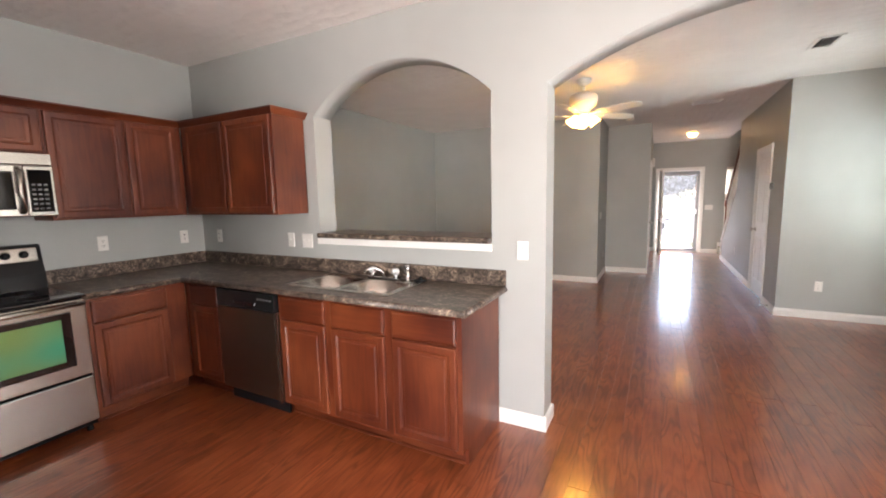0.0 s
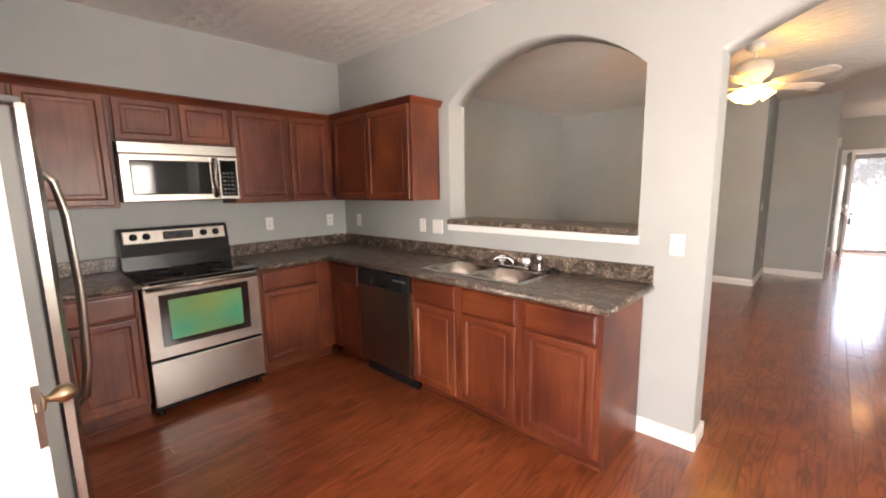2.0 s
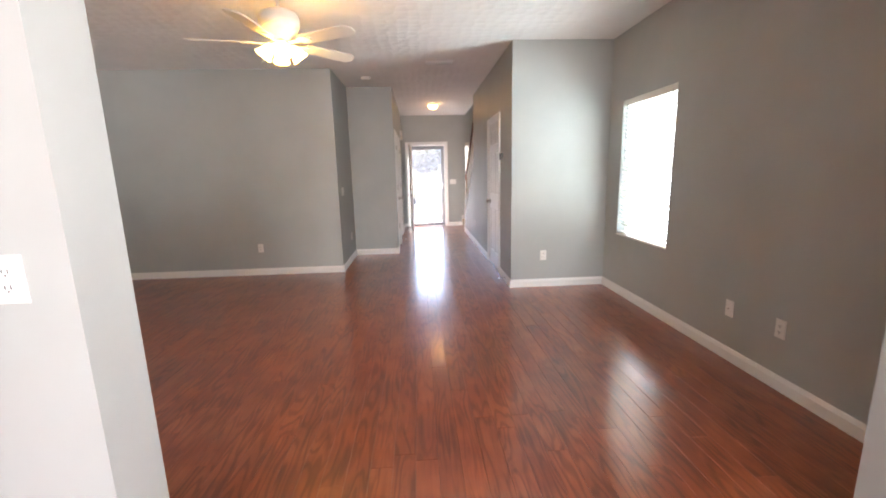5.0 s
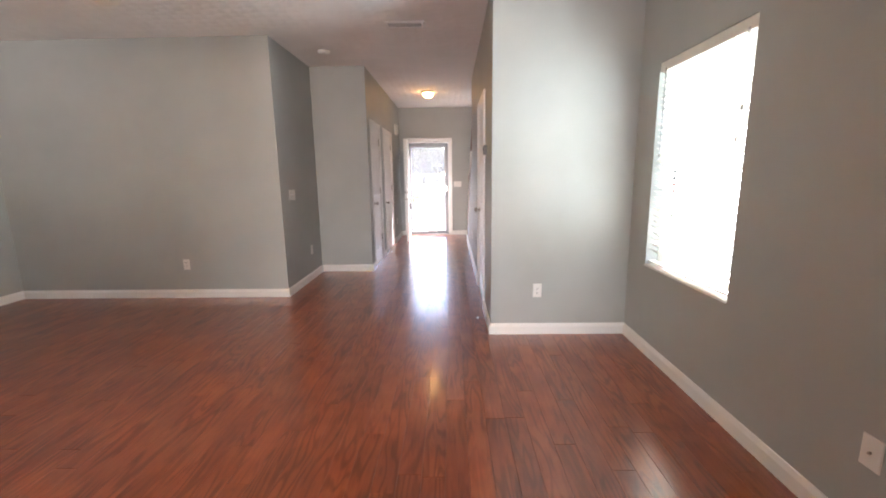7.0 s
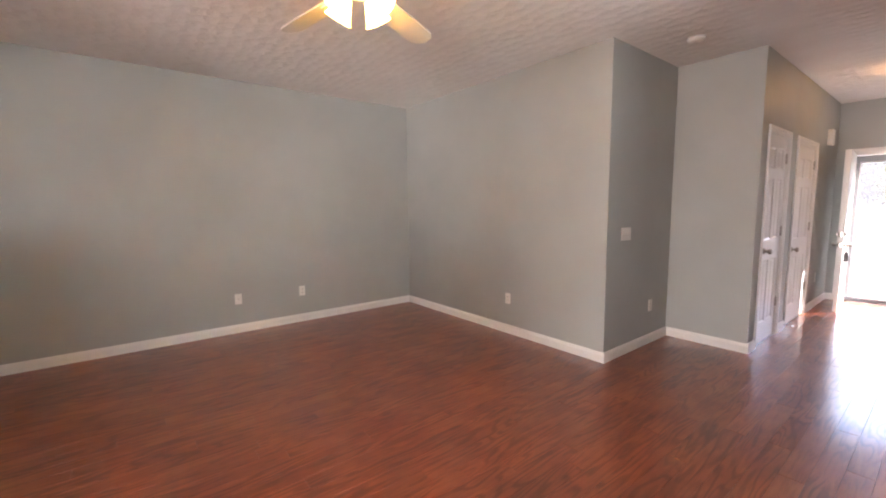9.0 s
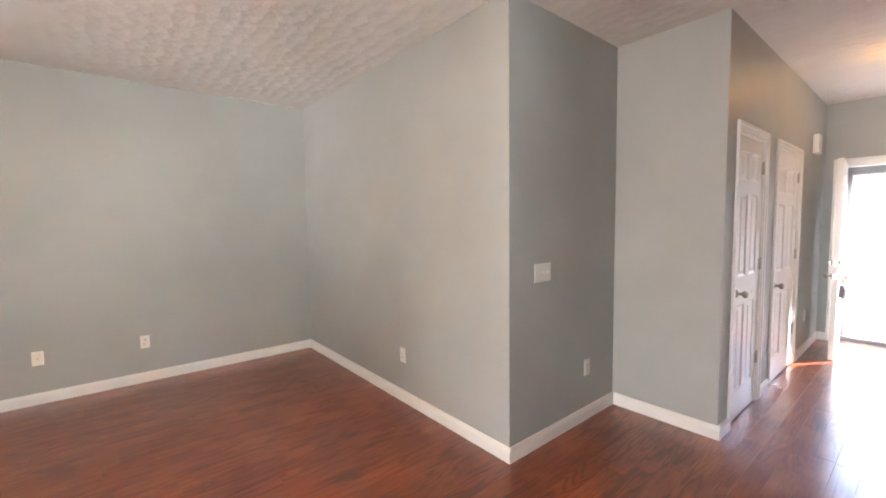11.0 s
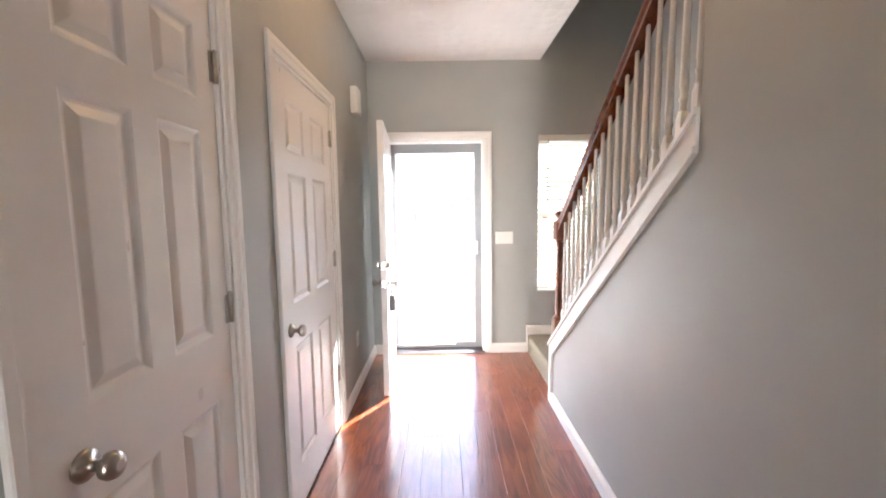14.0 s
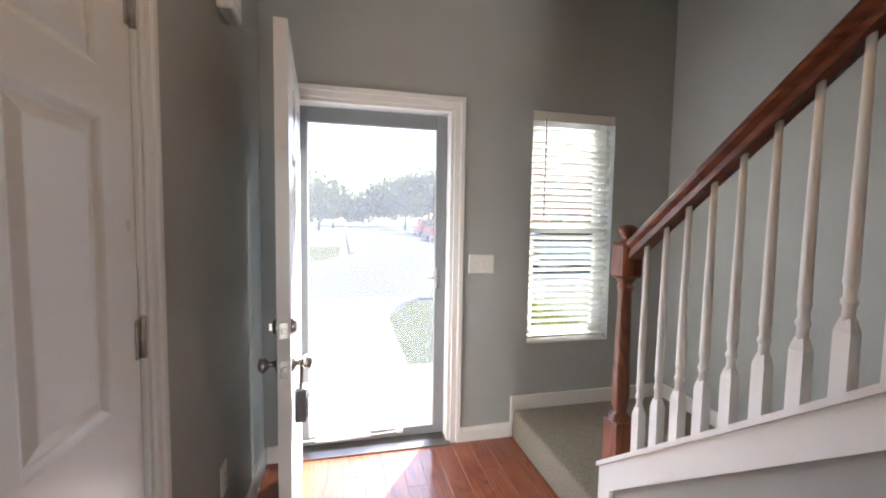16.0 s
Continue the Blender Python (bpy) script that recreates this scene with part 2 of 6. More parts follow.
shader(M_BLIND).inputs["Subsurface Weight"].default_value = 0.0
_tr = node(M_BLIND, "ShaderNodeBsdfTranslucent", Color=(0.80, 0.78, 0.68, 1))
_mx = node(M_BLIND, "ShaderNodeMixShader", Fac=0.05)
link(M_BLIND, shader(M_BLIND).outputs[0], _mx.inputs[1])
link(M_BLIND, _tr.outputs[0], _mx.inputs[2])
link(M_BLIND, _mx.outputs[0], M_BLIND.node_tree.nodes["Material Output"].inputs["Surface"])

M_CARPET = mat("carpet_beige", (0.30, 0.26, 0.19), 0.95)
_v = world_coords(M_CARPET)
_n = noise_tex(M_CARPET, _v, 130, 4, 0.8)
link(M_CARPET, ramp(M_CARPET, _n, [(0.3, (0.15, 0.128, 0.09)), (0.7, (0.42, 0.375, 0.29))]), shader(M_CARPET).inputs["Base Color"])
bump(M_CARPET, _n, 0.9, 0.008)

M_BULB = mat("lit_glass_warm", (0.85, 0.66, 0.34), 0.3)
shader(M_BULB).inputs["Emission Color"].default_value = (1.0, 0.50, 0.075, 1)
shader(M_BULB).inputs["Emission Strength"].default_value = 4.5
M_DOME = mat("lit_dome_warm", (1.0, 0.8, 0.55), 0.3)
shader(M_DOME).inputs["Emission Color"].default_value = (1.0, 0.52, 0.14, 1)
shader(M_DOME).inputs["Emission Strength"].default_value = 3.2
M_FAN = painted("fan_white_enamel", (0.72, 0.70, 0.64), 0.35, 0.03, 0.05)

M_CONCRETE = mat("concrete_drive", (0.45, 0.43, 0.40), 0.9)
_v = world_coords(M_CONCRETE)
link(M_CONCRETE, ramp(M_CONCRETE, noise_tex(M_CONCRETE, _v, 1.2, 7), [(0.3, (0.24, 0.225, 0.205)), (0.7, (0.34, 0.325, 0.30))]), shader(M_CONCRETE).inputs["Base Color"])
bump(M_CONCRETE, noise_tex(M_CONCRETE, _v, 90, 4), 0.3, 0.003)
M_ASPHALT = mat("asphalt_worn", (0.12, 0.12, 0.12), 0.9)
_v = world_coords(M_ASPHALT)
link(M_ASPHALT, ramp(M_ASPHALT, noise_tex(M_ASPHALT, _v, 3, 8, 0.7), [(0.3, (0.060, 0.060, 0.062)), (0.7, (0.105, 0.10, 0.098))]), shader(M_ASPHALT).inputs["Base Color"])
shader(M_ASPHALT).inputs["Specular IOR Level"].default_value = 0.12
shader(M_CONCRETE).inputs["Specular IOR Level"].default_value = 0.15
M_LAWN = mat("lawn", (0.10, 0.13, 0.03), 0.9)
_v = world_coords(M_LAWN)
link(M_LAWN, ramp(M_LAWN, noise_tex(M_LAWN, _v, 5, 8, 0.75), [(0.3, (0.040, 0.046, 0.008)), (0.7, (0.078, 0.078, 0.016))]), shader(M_LAWN).inputs["Base Color"])
bump(M_LAWN, noise_tex(M_LAWN, _v, 60, 4), 0.8, 0.03)
M_LEAF = mat("leaves", (0.06, 0.09, 0.025), 0.6)
_o = M_LEAF.node_tree.nodes.new("ShaderNodeNewGeometry")
link(M_LEAF, ramp(M_LEAF, _o.outputs["Random Per Island"], [(0.0, (0.036, 0.048, 0.011)), (1.0, (0.085, 0.090, 0.020))]), shader(M_LEAF).inputs["Base Color"])
_lt = node(M_LEAF, "ShaderNodeBsdfTranslucent", Color=(0.085, 0.090, 0.018, 1))
_lm = node(M_LEAF, "ShaderNodeMixShader", Fac=0.5)
link(M_LEAF, shader(M_LEAF).outputs[0], _lm.inputs[1])
link(M_LEAF, _lt.outputs[0], _lm.inputs[2])
link(M_LEAF, _lm.outputs[0], M_LEAF.node_tree.nodes["Material Output"].inputs["Surface"])
M_GRASS = mat("grass_yellow_green", (0.11, 0.12, 0.02), 0.6)
_o = M_GRASS.node_tree.nodes.new("ShaderNodeNewGeometry")
link(M_GRASS, ramp(M_GRASS, _o.outputs["Random Per Island"], [(0.0, (0.085, 0.085, 0.008)), (1.0, (0.13, 0.12, 0.012))]), shader(M_GRASS).inputs["Base Color"])
_lt = node(M_GRASS, "ShaderNodeBsdfTranslucent", Color=(0.12, 0.12, 0.016, 1))
_lm = node(M_GRASS, "ShaderNodeMixShader", Fac=0.5)
link(M_GRASS, shader(M_GRASS).outputs[0], _lm.inputs[1])
link(M_GRASS, _lt.outputs[0], _lm.inputs[2])
link(M_GRASS, _lm.outputs[0], M_GRASS.node_tree.nodes["Material Output"].inputs["Surface"])
M_BARK = mat("bark", (0.09, 0.07, 0.05), 0.9)
M_BRICK = painted("brick_red_far", (0.30, 0.13, 0.09), 0.85, 0.2, 0.5, 40)
M_SIDING = painted("siding_cream", (0.62, 0.58, 0.48), 0.6, 0.05, 0.1)
M_ROOF = painted("roof_shingle", (0.10, 0.09, 0.085), 0.9, 0.2, 0.5, 30)
M_CARRED = mat("car_paint_red", (0.30, 0.02, 0.02), 0.25)
M_CARBLUE = mat("car_paint_silver_blue", (0.25, 0.30, 0.36), 0.25, 0.4)
M_RUBBER = mat("rubber", (0.02, 0.02, 0.02), 0.7)

# ---- building blocks ----
def box(bm, x0, x1, y0, y1, z0, z1, bevel=0.0, seg=1):
    g = bmesh.ops.create_cube(bm, size=1.0)
    vs = g["verts"]
    for v in vs:
        v.co = Vector((x0 + (v.co.x + 0.5) * (x1 - x0), y0 + (v.co.y + 0.5) * (y1 - y0), z0 + (v.co.z + 0.5) * (z1 - z0)))
    if bevel:
        es = list({e for v in vs for e in v.link_edges})
        bmesh.ops.bevel(bm, geom=es, offset=bevel, segments=seg, profile=0.5, affect="EDGES")
    return vs


def prism(bm, outline, axis, a, b):
    """Extrude a closed outline from a to b along axis 0 (outline y, z), 1 (x, z) or 2 (x, y)."""
    def at(p, d):
        return ((d, *p), (p[0], d, p[1]), (*p, d))[axis]
    lo = [bm.verts.new(at(p, a)) for p in outline]
    hi = [bm.verts.new(at(p, b)) for p in outline]
    n = len(outline)
    fs = [bm.faces.new(lo), bm.faces.new(list(reversed(hi)))]
    for i in range(n):
        j = (i + 1) % n
        fs.append(bm.faces.new((lo[i], hi[i], hi[j], lo[j])))
    bmesh.ops.recalc_face_normals(bm, faces=fs)
    return lo + hi


def lathe(bm, profile, seg=20, centre=(0, 0, 0), axis="Z"):
    """Turn a profile of (radius, height) round an axis."""
    rings = []
    for r, h in profile:
        ring = []
        for i in range(seg):
            a = 2 * math.pi * i / seg
            p = Vector((r * math.cos(a), r * math.sin(a), h))
            if axis == "X":
                p = Vector((p.z, p.x, p.y))
            elif axis == "Y":
                p = Vector((p.y, p.z, p.x))
            ring.append(bm.verts.new(p + Vector(centre)))
        rings.append(ring)
    fs = []
    for a, b in zip(rings, rings[1:]):
        for i in range(seg):
            j = (i + 1) % seg
            fs.append(bm.faces.new((a[i], a[j], b[j], b[i])))
    fs.append(bm.faces.new(list(reversed(rings[0]))))
    fs.append(bm.faces.new(rings[-1]))
    for f in fs[:-2]:
        f.smooth = True
    bmesh.ops.recalc_face_normals(bm, faces=fs)
    return [v for r in rings for v in r]


def tube(bm, pts, radius, seg=10):
    """A round bar along a line of points."""
    pts = [Vector(p) for p in pts]
    rings = []
    for i, p in enumerate(pts):
        d = (pts[min(i + 1, len(pts) - 1)] - pts[max(i - 1, 0)]).normalized()
        side = d.orthogonal().normalized() if abs(d.z) > 0.95 else d.cross(Vector((0, 0, 1))).normalized()
        up = side.cross(d).normalized()
        r = radius[i] if isinstance(radius, (list, tuple)) else radius
        rings.append([bm.verts.new(p + (side * math.cos(2 * math.pi * k / seg) + up * math.sin(2 * math.pi * k / seg)) * r) for k in range(seg)])
    fs = []
    for a, b in zip(rings, rings[1:]):
        for k in range(seg):
            j = (k + 1) % seg
            f = bm.faces.new((a[k], a[j], b[j], b[k]))
            f.smooth = True
            fs.append(f)
    fs.append(bm.faces.new(rings[0]))
    fs.append(bm.faces.new(rings[-1]))
    bmesh.ops.recalc_face_normals(bm, faces=fs)


def mesh_of(name, bm, material):
    me = bpy.data.meshes.new(name)
    bm.to_mesh(me)
    bm.free()
    me.materials.append(material)
    return me


def part(name, bm, material, parent, label=""):
    ob = new(name, mesh_of(name, bm, material))
    ob.parent = parent
    if label:
        tagged(ob, label)
    return ob


def boxpart(name, dims, material, parent, label="", bevel=0.0, seg=1):
    bm = bmesh.new()
    box(bm, *dims, bevel, seg)
    return part(name, bm, material, parent, label)


def structure(name, bm, material, label, category):
    return tagged(new(name, mesh_of(name, bm, material)), label, category, kind="structure")


def thing(name, m, label, category, group=""):
    ob = new(name)
    ob.empty_display_size = 0.1
    ob.matrix_world = m
    return tagged(ob, label, category, group)


def cells(bm, us, vs, empty, a, b, place):
    """One closed slab from a grid of cuts us x vs, from depth a to b, without the cells that lie in empty (u0, u1, v0, v1)."""
    us, vs = sorted(set(us)), sorted(set(vs))

    def full(i, j):
        if not (0 <= i < len(us) - 1 and 0 <= j < len(vs) - 1):
            return False
        u, v = (us[i] + us[i + 1]) / 2, (vs[j] + vs[j + 1]) / 2
        return not any(e[0] < u < e[1] and e[2] < v < e[3] for e in empty)

    made = {}

    def vert(i, j, d):
        if (i, j, d) not in made:
            made[i, j, d] = bm.verts.new(place(us[i], vs[j], d))
        return made[i, j, d]

    fs = []
    for i in range(len(us) - 1):
        for j in range(len(vs) - 1):
            if not full(i, j):
                continue
            ring = [(i, j), (i + 1, j), (i + 1, j + 1), (i, j + 1)]
            for d in (a, b):
                fs.append(bm.faces.new([vert(*c, d) for c in ring]))
            for k, (di, dj) in enumerate(((0, -1), (1, 0), (0, 1), (-1, 0))):
                if not full(i + di, j + dj):
                    p, q = ring[k], ring[(k + 1) % 4]
                    fs.append(bm.faces.new((vert(*p, a), vert(*q, a), vert(*q, b), vert(*p, b))))
    bmesh.ops.recalc_face_normals(bm, faces=fs)


def wall_with_holes(bm, axis, face, back, lo, hi, z0, z1, holes=()):
    """A wall across one axis (0: its faces at two x; 1: at two y) with rectangular openings (a, b, z0, z1)."""
    us = [lo, hi] + [h[i] for h in holes for i in (0, 1)]
    vs = [z0, z1] + [h[i] for h in holes for i in (2, 3)]
    cells(bm, us, vs, holes, face, back, (lambda u, v, d: (d, u, v)) if axis == 0 else (lambda u, v, d: (u, d, v)))


# ---- the shell: plan in metres ----
CEIL = 2.74
W_X, E_X = -3.72, 2.615            # west and east faces
PASS_Y, PASS_B = 2.51, 2.70       # wall between kitchen and living room
LIV_N = 7.272                     # living room's north face
REC_X, REC_N = -0.664, 8.50        # recess beside the hall
HW_X, HE_X = 0.058, 1.500         # hall faces
TEAL_Y = 6.155                    # wall that faces the living room beside the hall
FRONT = 11.965
KNEE_A, KNEE_B = 9.345, 10.955      # sloping half wall of the stairs
SOUTH = -3.30
EDGE = 1.645                      # where the hall ceiling ends over the stairs
D1, D2, DC = (8.742, 9.392), (9.79, 10.655), (6.865, 7.66)
FD, FW = (0.21, 1.132), (1.637, 2.22, 0.60, 2.075)
EW = (4.955, 5.865, 0.648, 2.06)
KW = (0.02, 1.95, 0.90, 2.05)
PD = (-0.30, 1.80)


SLOPE = 0.777


def knee_z(y):
    return 1.690 - (y - KNEE_A) * SLOPE


bm = bmesh.new()
box(bm, W_X - 0.12, E_X + 0.14, SOUTH - 0.12, FRONT + 0.16, -0.20, -0.012)
FLOOR = structure("floor", bm, M_DARKGAP, "red-brown stained oak strip floor with a satin finish", "floor")

bm = bmesh.new()
wall_with_holes(bm, 0, W_X, W_X - 0.12, SOUTH, LIV_N + 0.12, -0.2, CEIL)
structure("wall_west", bm, M_WALL, "grey painted drywall, plain and matt", "wall")
bm = bmesh.new()
wall_with_holes(bm, 1, LIV_N, LIV_N + 0.12, W_X, REC_X, -0.2, CEIL)
structure("wall_living_north", bm, M_WALL, "grey painted drywall behind the living room", "wall")
bm = bmesh.new()
wall_with_holes(bm, 0, REC_X, REC_X - 0.12, LIV_N + 0.12, REC_N + 0.12, -0.2, CEIL)
structure("wall_recess_west", bm, M_WALL, "grey painted drywall of a shallow recess", "wall")
bm = bmesh.new()
wall_with_holes(bm, 1, REC_N, REC_N + 0.12, REC_X, HW_X, -0.2, CEIL)
structure("wall_recess_north", bm, M_WALL, "grey painted drywall beside the hall", "wall")
bm = bmesh.new()
wall_with_holes(bm, 0, HW_X, HW_X - 0.12, REC_N + 0.12, FRONT, -0.2, CEIL, [(*D1, 0, 2.04), (*D2, 0, 2.04)])
structure("wall_hall_west", bm, M_WALL, "grey painted hall wall with two white doors", "wall")
bm = bmesh.new()
wall_with_holes(bm, 1, FRONT, FRONT + 0.16, HW_X - 0.12, E_X + 0.14, -0.2, 5.4, [(*FD, 0, 2.04), (*FW[:2], *FW[2:])])
structure("wall_front", bm, M_WALL, "grey painted front wall with an entrance door and a window", "wall")
bm = bmesh.new()
wall_with_holes(bm, 0, E_X, E_X + 0.14, SOUTH, TEAL_Y, -0.2, CEIL + 0.3, [(*KW[:2], *KW[2:]), (*EW[:2], *EW[2:])])
structure("wall_east", bm, M_WALL, "grey painted outer wall with a tall window", "wall")
bm = bmesh.new()
wall_with_holes(bm, 0, E_X + 0.04, E_X + 0.14, TEAL_Y, FRONT, -0.2, 5.4)
structure("wall_stair_east", bm, M_WALL, "grey painted outer wall beside the stairs", "wall")
bm = bmesh.new()
wall_with_holes(bm, 1, TEAL_Y, TEAL_Y + 0.12, HE_X, E_X + 0.04, -0.2, CEIL)
structure("wall_living_east_return", bm, M_WALL, "grey painted wall lit by the window beside it", "wall")
bm = bmesh.new()
wall_with_holes(bm, 0, HE_X, HE_X + 0.11, TEAL_Y + 0.12, KNEE_A, -0.2, CEIL, [(*DC, 0, 2.04)])
structure("wall_stair", bm, M_WALL, "grey painted stair wall along the hall", "wall")
bm = bmesh.new()
prism(bm, [(KNEE_A, -0.2), (KNEE_B, -0.2), (KNEE_B, knee_z(KNEE_B) - 0.02), (KNEE_A, knee_z(KNEE_A) - 0.02)], 0, HE_X, HE_X + 0.11)
structure("wall_stair_half", bm, M_WALL, "grey painted half wall that slopes down along the stairs", "wall")
bm = bmesh.new()
wall_with_holes(bm, 0, EDGE - 0.12, EDGE, TEAL_Y, FRONT, CEIL + 0.28, 5.4)
structure("wall_stairwell_upper", bm, M_WALL, "grey painted upper wall beside the stairwell", "wall")
bm = bmesh.new()
wall_with_holes(bm, 1, TEAL_Y, TEAL_Y + 0.12, EDGE, E_X + 0.04, CEIL + 0.281, 5.4)
structure("wall_stairwell_end", bm, M_WALL, "grey painted upper wall at the stairwell's end", "wall")
bm = bmesh.new()
wall_with_holes(bm, 1, SOUTH, SOUTH - 0.12, W_X - 0.12, E_X + 0.14, -0.2, CEIL, [(*PD, 0, 2.05)])
structure("wall_south", bm, M_WALL, "grey painted kitchen wall with an assumed glass patio door", "wall")
bm = bmesh.new()
box(bm, -1.70, -1.59, SOUTH, -0.20, -0.2, CEIL)
structure("wall_pantry", bm, M_WALL, "grey painted partition beside the refrigerator", "wall")
bm = bmesh.new()
box(bm, W_X, -1.70, -0.94, -0.82, -0.2, CEIL)
structure("wall_kitchen_south", bm, M_WALL, "grey painted wall behind the refrigerator", "wall")


def arc(x0, x1, spring, peak, n=28):
    c, h, rise = (x0 + x1) / 2, (x1 - x0) / 2, peak - spring
    r = (h * h + rise * rise) / (2 * rise)
    a = math.asin(h / r)
    return [(c - r * math.sin(a - 2 * a * i / n), peak - r + r * math.cos(a - 2 * a * i / n)) for i in range(n + 1)]


SA, BA = (-2.195, -0.73, 2.13, 2.43), (-0.385, 1.96, 2.13, 2.43)
SILL = 1.187
sa, ba = arc(*SA), arc(*BA)
bm = bmesh.new()


def strip(top_line):
    """Faces of the wall over a curved head, front and back, with the curved soffit."""
    for (xa, za), (xb, zb) in zip(top_line, top_line[1:]):
        for y in (PASS_Y, PASS_B):
            bm.faces.new([bm.verts.new(p) for p in ((xa, y, za), (xb, y, zb), (xb, y, CEIL), (xa, y, CEIL))])
        f = bm.faces.new([bm.verts.new(p) for p in ((xa, PASS_Y, za), (xb, PASS_Y, zb), (xb, PASS_B, zb), (xa, PASS_B, za))])
        f.smooth = True
        bm.faces.new([bm.verts.new(p) for p in ((xa, PASS_Y, CEIL), (xb, PASS_Y, CEIL), (xb, PASS_B, CEIL), (xa, PASS_B, CEIL))])


strip(sa)
strip(ba)
cells(bm, [W_X, SA[0], SA[1], BA[0], BA[1], E_X], [-0.2, SILL, SA[2], BA[2], CEIL],
      [(SA[0], SA[1], SILL, CEIL), (BA[0], BA[1], -0.2, CEIL)], PASS_Y, PASS_B, lambda u, v, d: (u, d, v))
bmesh.ops.remove_doubles(bm, verts=bm.verts, dist=1e-5)
for f in [f for f in bm.faces if f.normal.x ** 2 > 0.9 and any(abs(f.calc_center_median().x - x) < 1e-3 for x in (SA[0], SA[1], BA[0], BA[1])) and f.calc_center_median().z > (SA[2] if f.calc_center_median().x < BA[0] - 0.1 else BA[2])]:
    bmesh.ops.delete(bm, geom=[f], context="FACES_ONLY")
bmesh.ops.recalc_face_normals(bm, faces=bm.faces)
PASS = structure("wall_pass_through", bm, M_WALL, "grey painted wall with an arched pass-through and an arched opening", "wall")

bm = bmesh.new()
cells(bm, [W_X - 0.12, EDGE, E_X + 0.14], [SOUTH - 0.12, TEAL_Y + 0.12, FRONT], [(EDGE, E_X + 0.14, TEAL_Y + 0.12, FRONT)], CEIL, CEIL + 0.28, lambda u, v, d: (u, v, d))
structure("ceiling", bm, M_CEIL, "off-white ceiling with a stomped plaster texture", "ceiling")
bm = bmesh.new()
box(bm, EDGE - 0.14, E_X + 0.16, TEAL_Y, FRONT + 0.16, 5.4, 5.5)
structure("ceiling_stairwell", bm, M_CEIL, "off-white ceiling high above the stairs", "ceiling")


# baseboards
def baseboard(a, b, out, h=0.092):
    """A board from a to b on the floor, proud towards out (unit x or y)."""
    bm = bmesh.new()
    d = (Vector(b) - Vector(a))
    n = Vector(out)
    o = [(0.0, 0.0), (0.016, 0.0), (0.016, h * 0.72), (0.011, h * 0.86), (0.006, h), (0.0, h)]
    lo = [bm.verts.new(Vector((a[0], a[1], 0)) + Vector((n.x, n.y, 0)) * p + Vector((0, 0, z))) for p, z in o]
    hi = [bm.verts.new(Vector((b[0], b[1], 0)) + Vector((n.x, n.y, 0)) * p + Vector((0, 0, z))) for p, z in o]
    fs = [bm.faces.new(lo), bm.faces.new(list(reversed(hi)))]
    for i in range(len(o)):
        j = (i + 1) % len(o)
        fs.append(bm.faces.new((lo[i], hi[i], hi[j], lo[j])))
    bmesh.ops.recalc_face_normals(bm, faces=fs)
    return structure("baseboard", bm, M_TRIM, "white painted baseboard with a moulded top", "baseboard")


T = 0.016
baseboard((W_X, PASS_B + T), (W_X, LIV_N), (1, 0))
baseboard((W_X + T, LIV_N), (REC_X + T, LIV_N), (0, -1))
baseboard((REC_X, LIV_N), (REC_X, REC_N), (1, 0))
baseboard((REC_X + T, REC_N), (HW_X + T, REC_N), (0, -1))
baseboard((HW_X, REC_N), (HW_X, D1[0] - 0.057), (1, 0))
baseboard((HW_X, D1[1] + 0.057), (HW_X, D2[0] - 0.057), (1, 0))
baseboard((HW_X, D2[1] + 0.057), (HW_X, FRONT), (1, 0))
baseboard((HW_X + T, FRONT), (FD[0] - 0.066, FRONT), (0, -1))
baseboard((FD[1] + 0.066, FRONT), (1.531, FRONT), (0, -1))
baseboard((HE_X, TEAL_Y - T), (HE_X, DC[0] - 0.057), (-1, 0))
baseboard((HE_X, DC[1] + 0.057), (HE_X, KNEE_B), (-1, 0))
baseboard((HE_X, TEAL_Y), (E_X, TEAL_Y), (0, -1))
baseboard((E_X, PASS_B), (E_X, TEAL_Y - T), (-1, 0))
baseboard((E_X, SOUTH), (E_X, PASS_Y), (-1, 0))
baseboard((W_X, PASS_B), (BA[0] + T, PASS_B), (0, 1))
baseboard((BA[1] - T, PASS_B), (E_X - T, PASS_B), (0, 1))
baseboard((-0.70, PASS_Y), (BA[0] + T, PASS_Y), (0, -1))
baseboard((BA[1] - T, PASS_Y), (E_X - T, PASS_Y), (0, -1))
baseboard((BA[0], PASS_Y), (BA[0], PASS_B), (1, 0))
baseboard((BA[1], PASS_Y), (BA[1], PASS_B), (-1, 0))
baseboard((-1.59, SOUTH), (-1.59, -0.36), (1, 0))
baseboard((-1.59 + T, SOUTH), (PD[0] - 0.06, SOUTH), (0, 1))
baseboard((PD[1] + 0.06, SOUTH), (E_X - T, SOUTH), (0, 1))

# ground outside
bm = bmesh.new()
bmesh.ops.create_grid(bm, x_segments=8, y_segments=8, size=400)
bmesh.ops.translate(bm, verts=bm.verts, vec=(0, 0, -0.23))
structure("ground", bm, M_LAWN, "sunlit green lawn round the house", "lawn")

# ---- doors, windows, stairs ----
def rings(bm, x0, x1, z0, z1, steps, at):
    """Nested rectangles joined into a moulded face. steps: (inset, depth); at(x, z, depth) gives the place."""
    prev = None
    for inset, depth in steps:
        c = [(x0 + inset, z0 + inset), (x1 - inset, z0 + inset), (x1 - inset, z1 - inset), (x0 + inset, z1 - inset)]
        ring = [bm.verts.new(at(x, z, depth)) for x, z in c]
        if prev:
            for i in range(4):
                j = (i + 1) % 4
                bm.faces.new((prev[i], prev[j], ring[j], ring[i]))
        prev = ring
    bm.faces.new(prev)


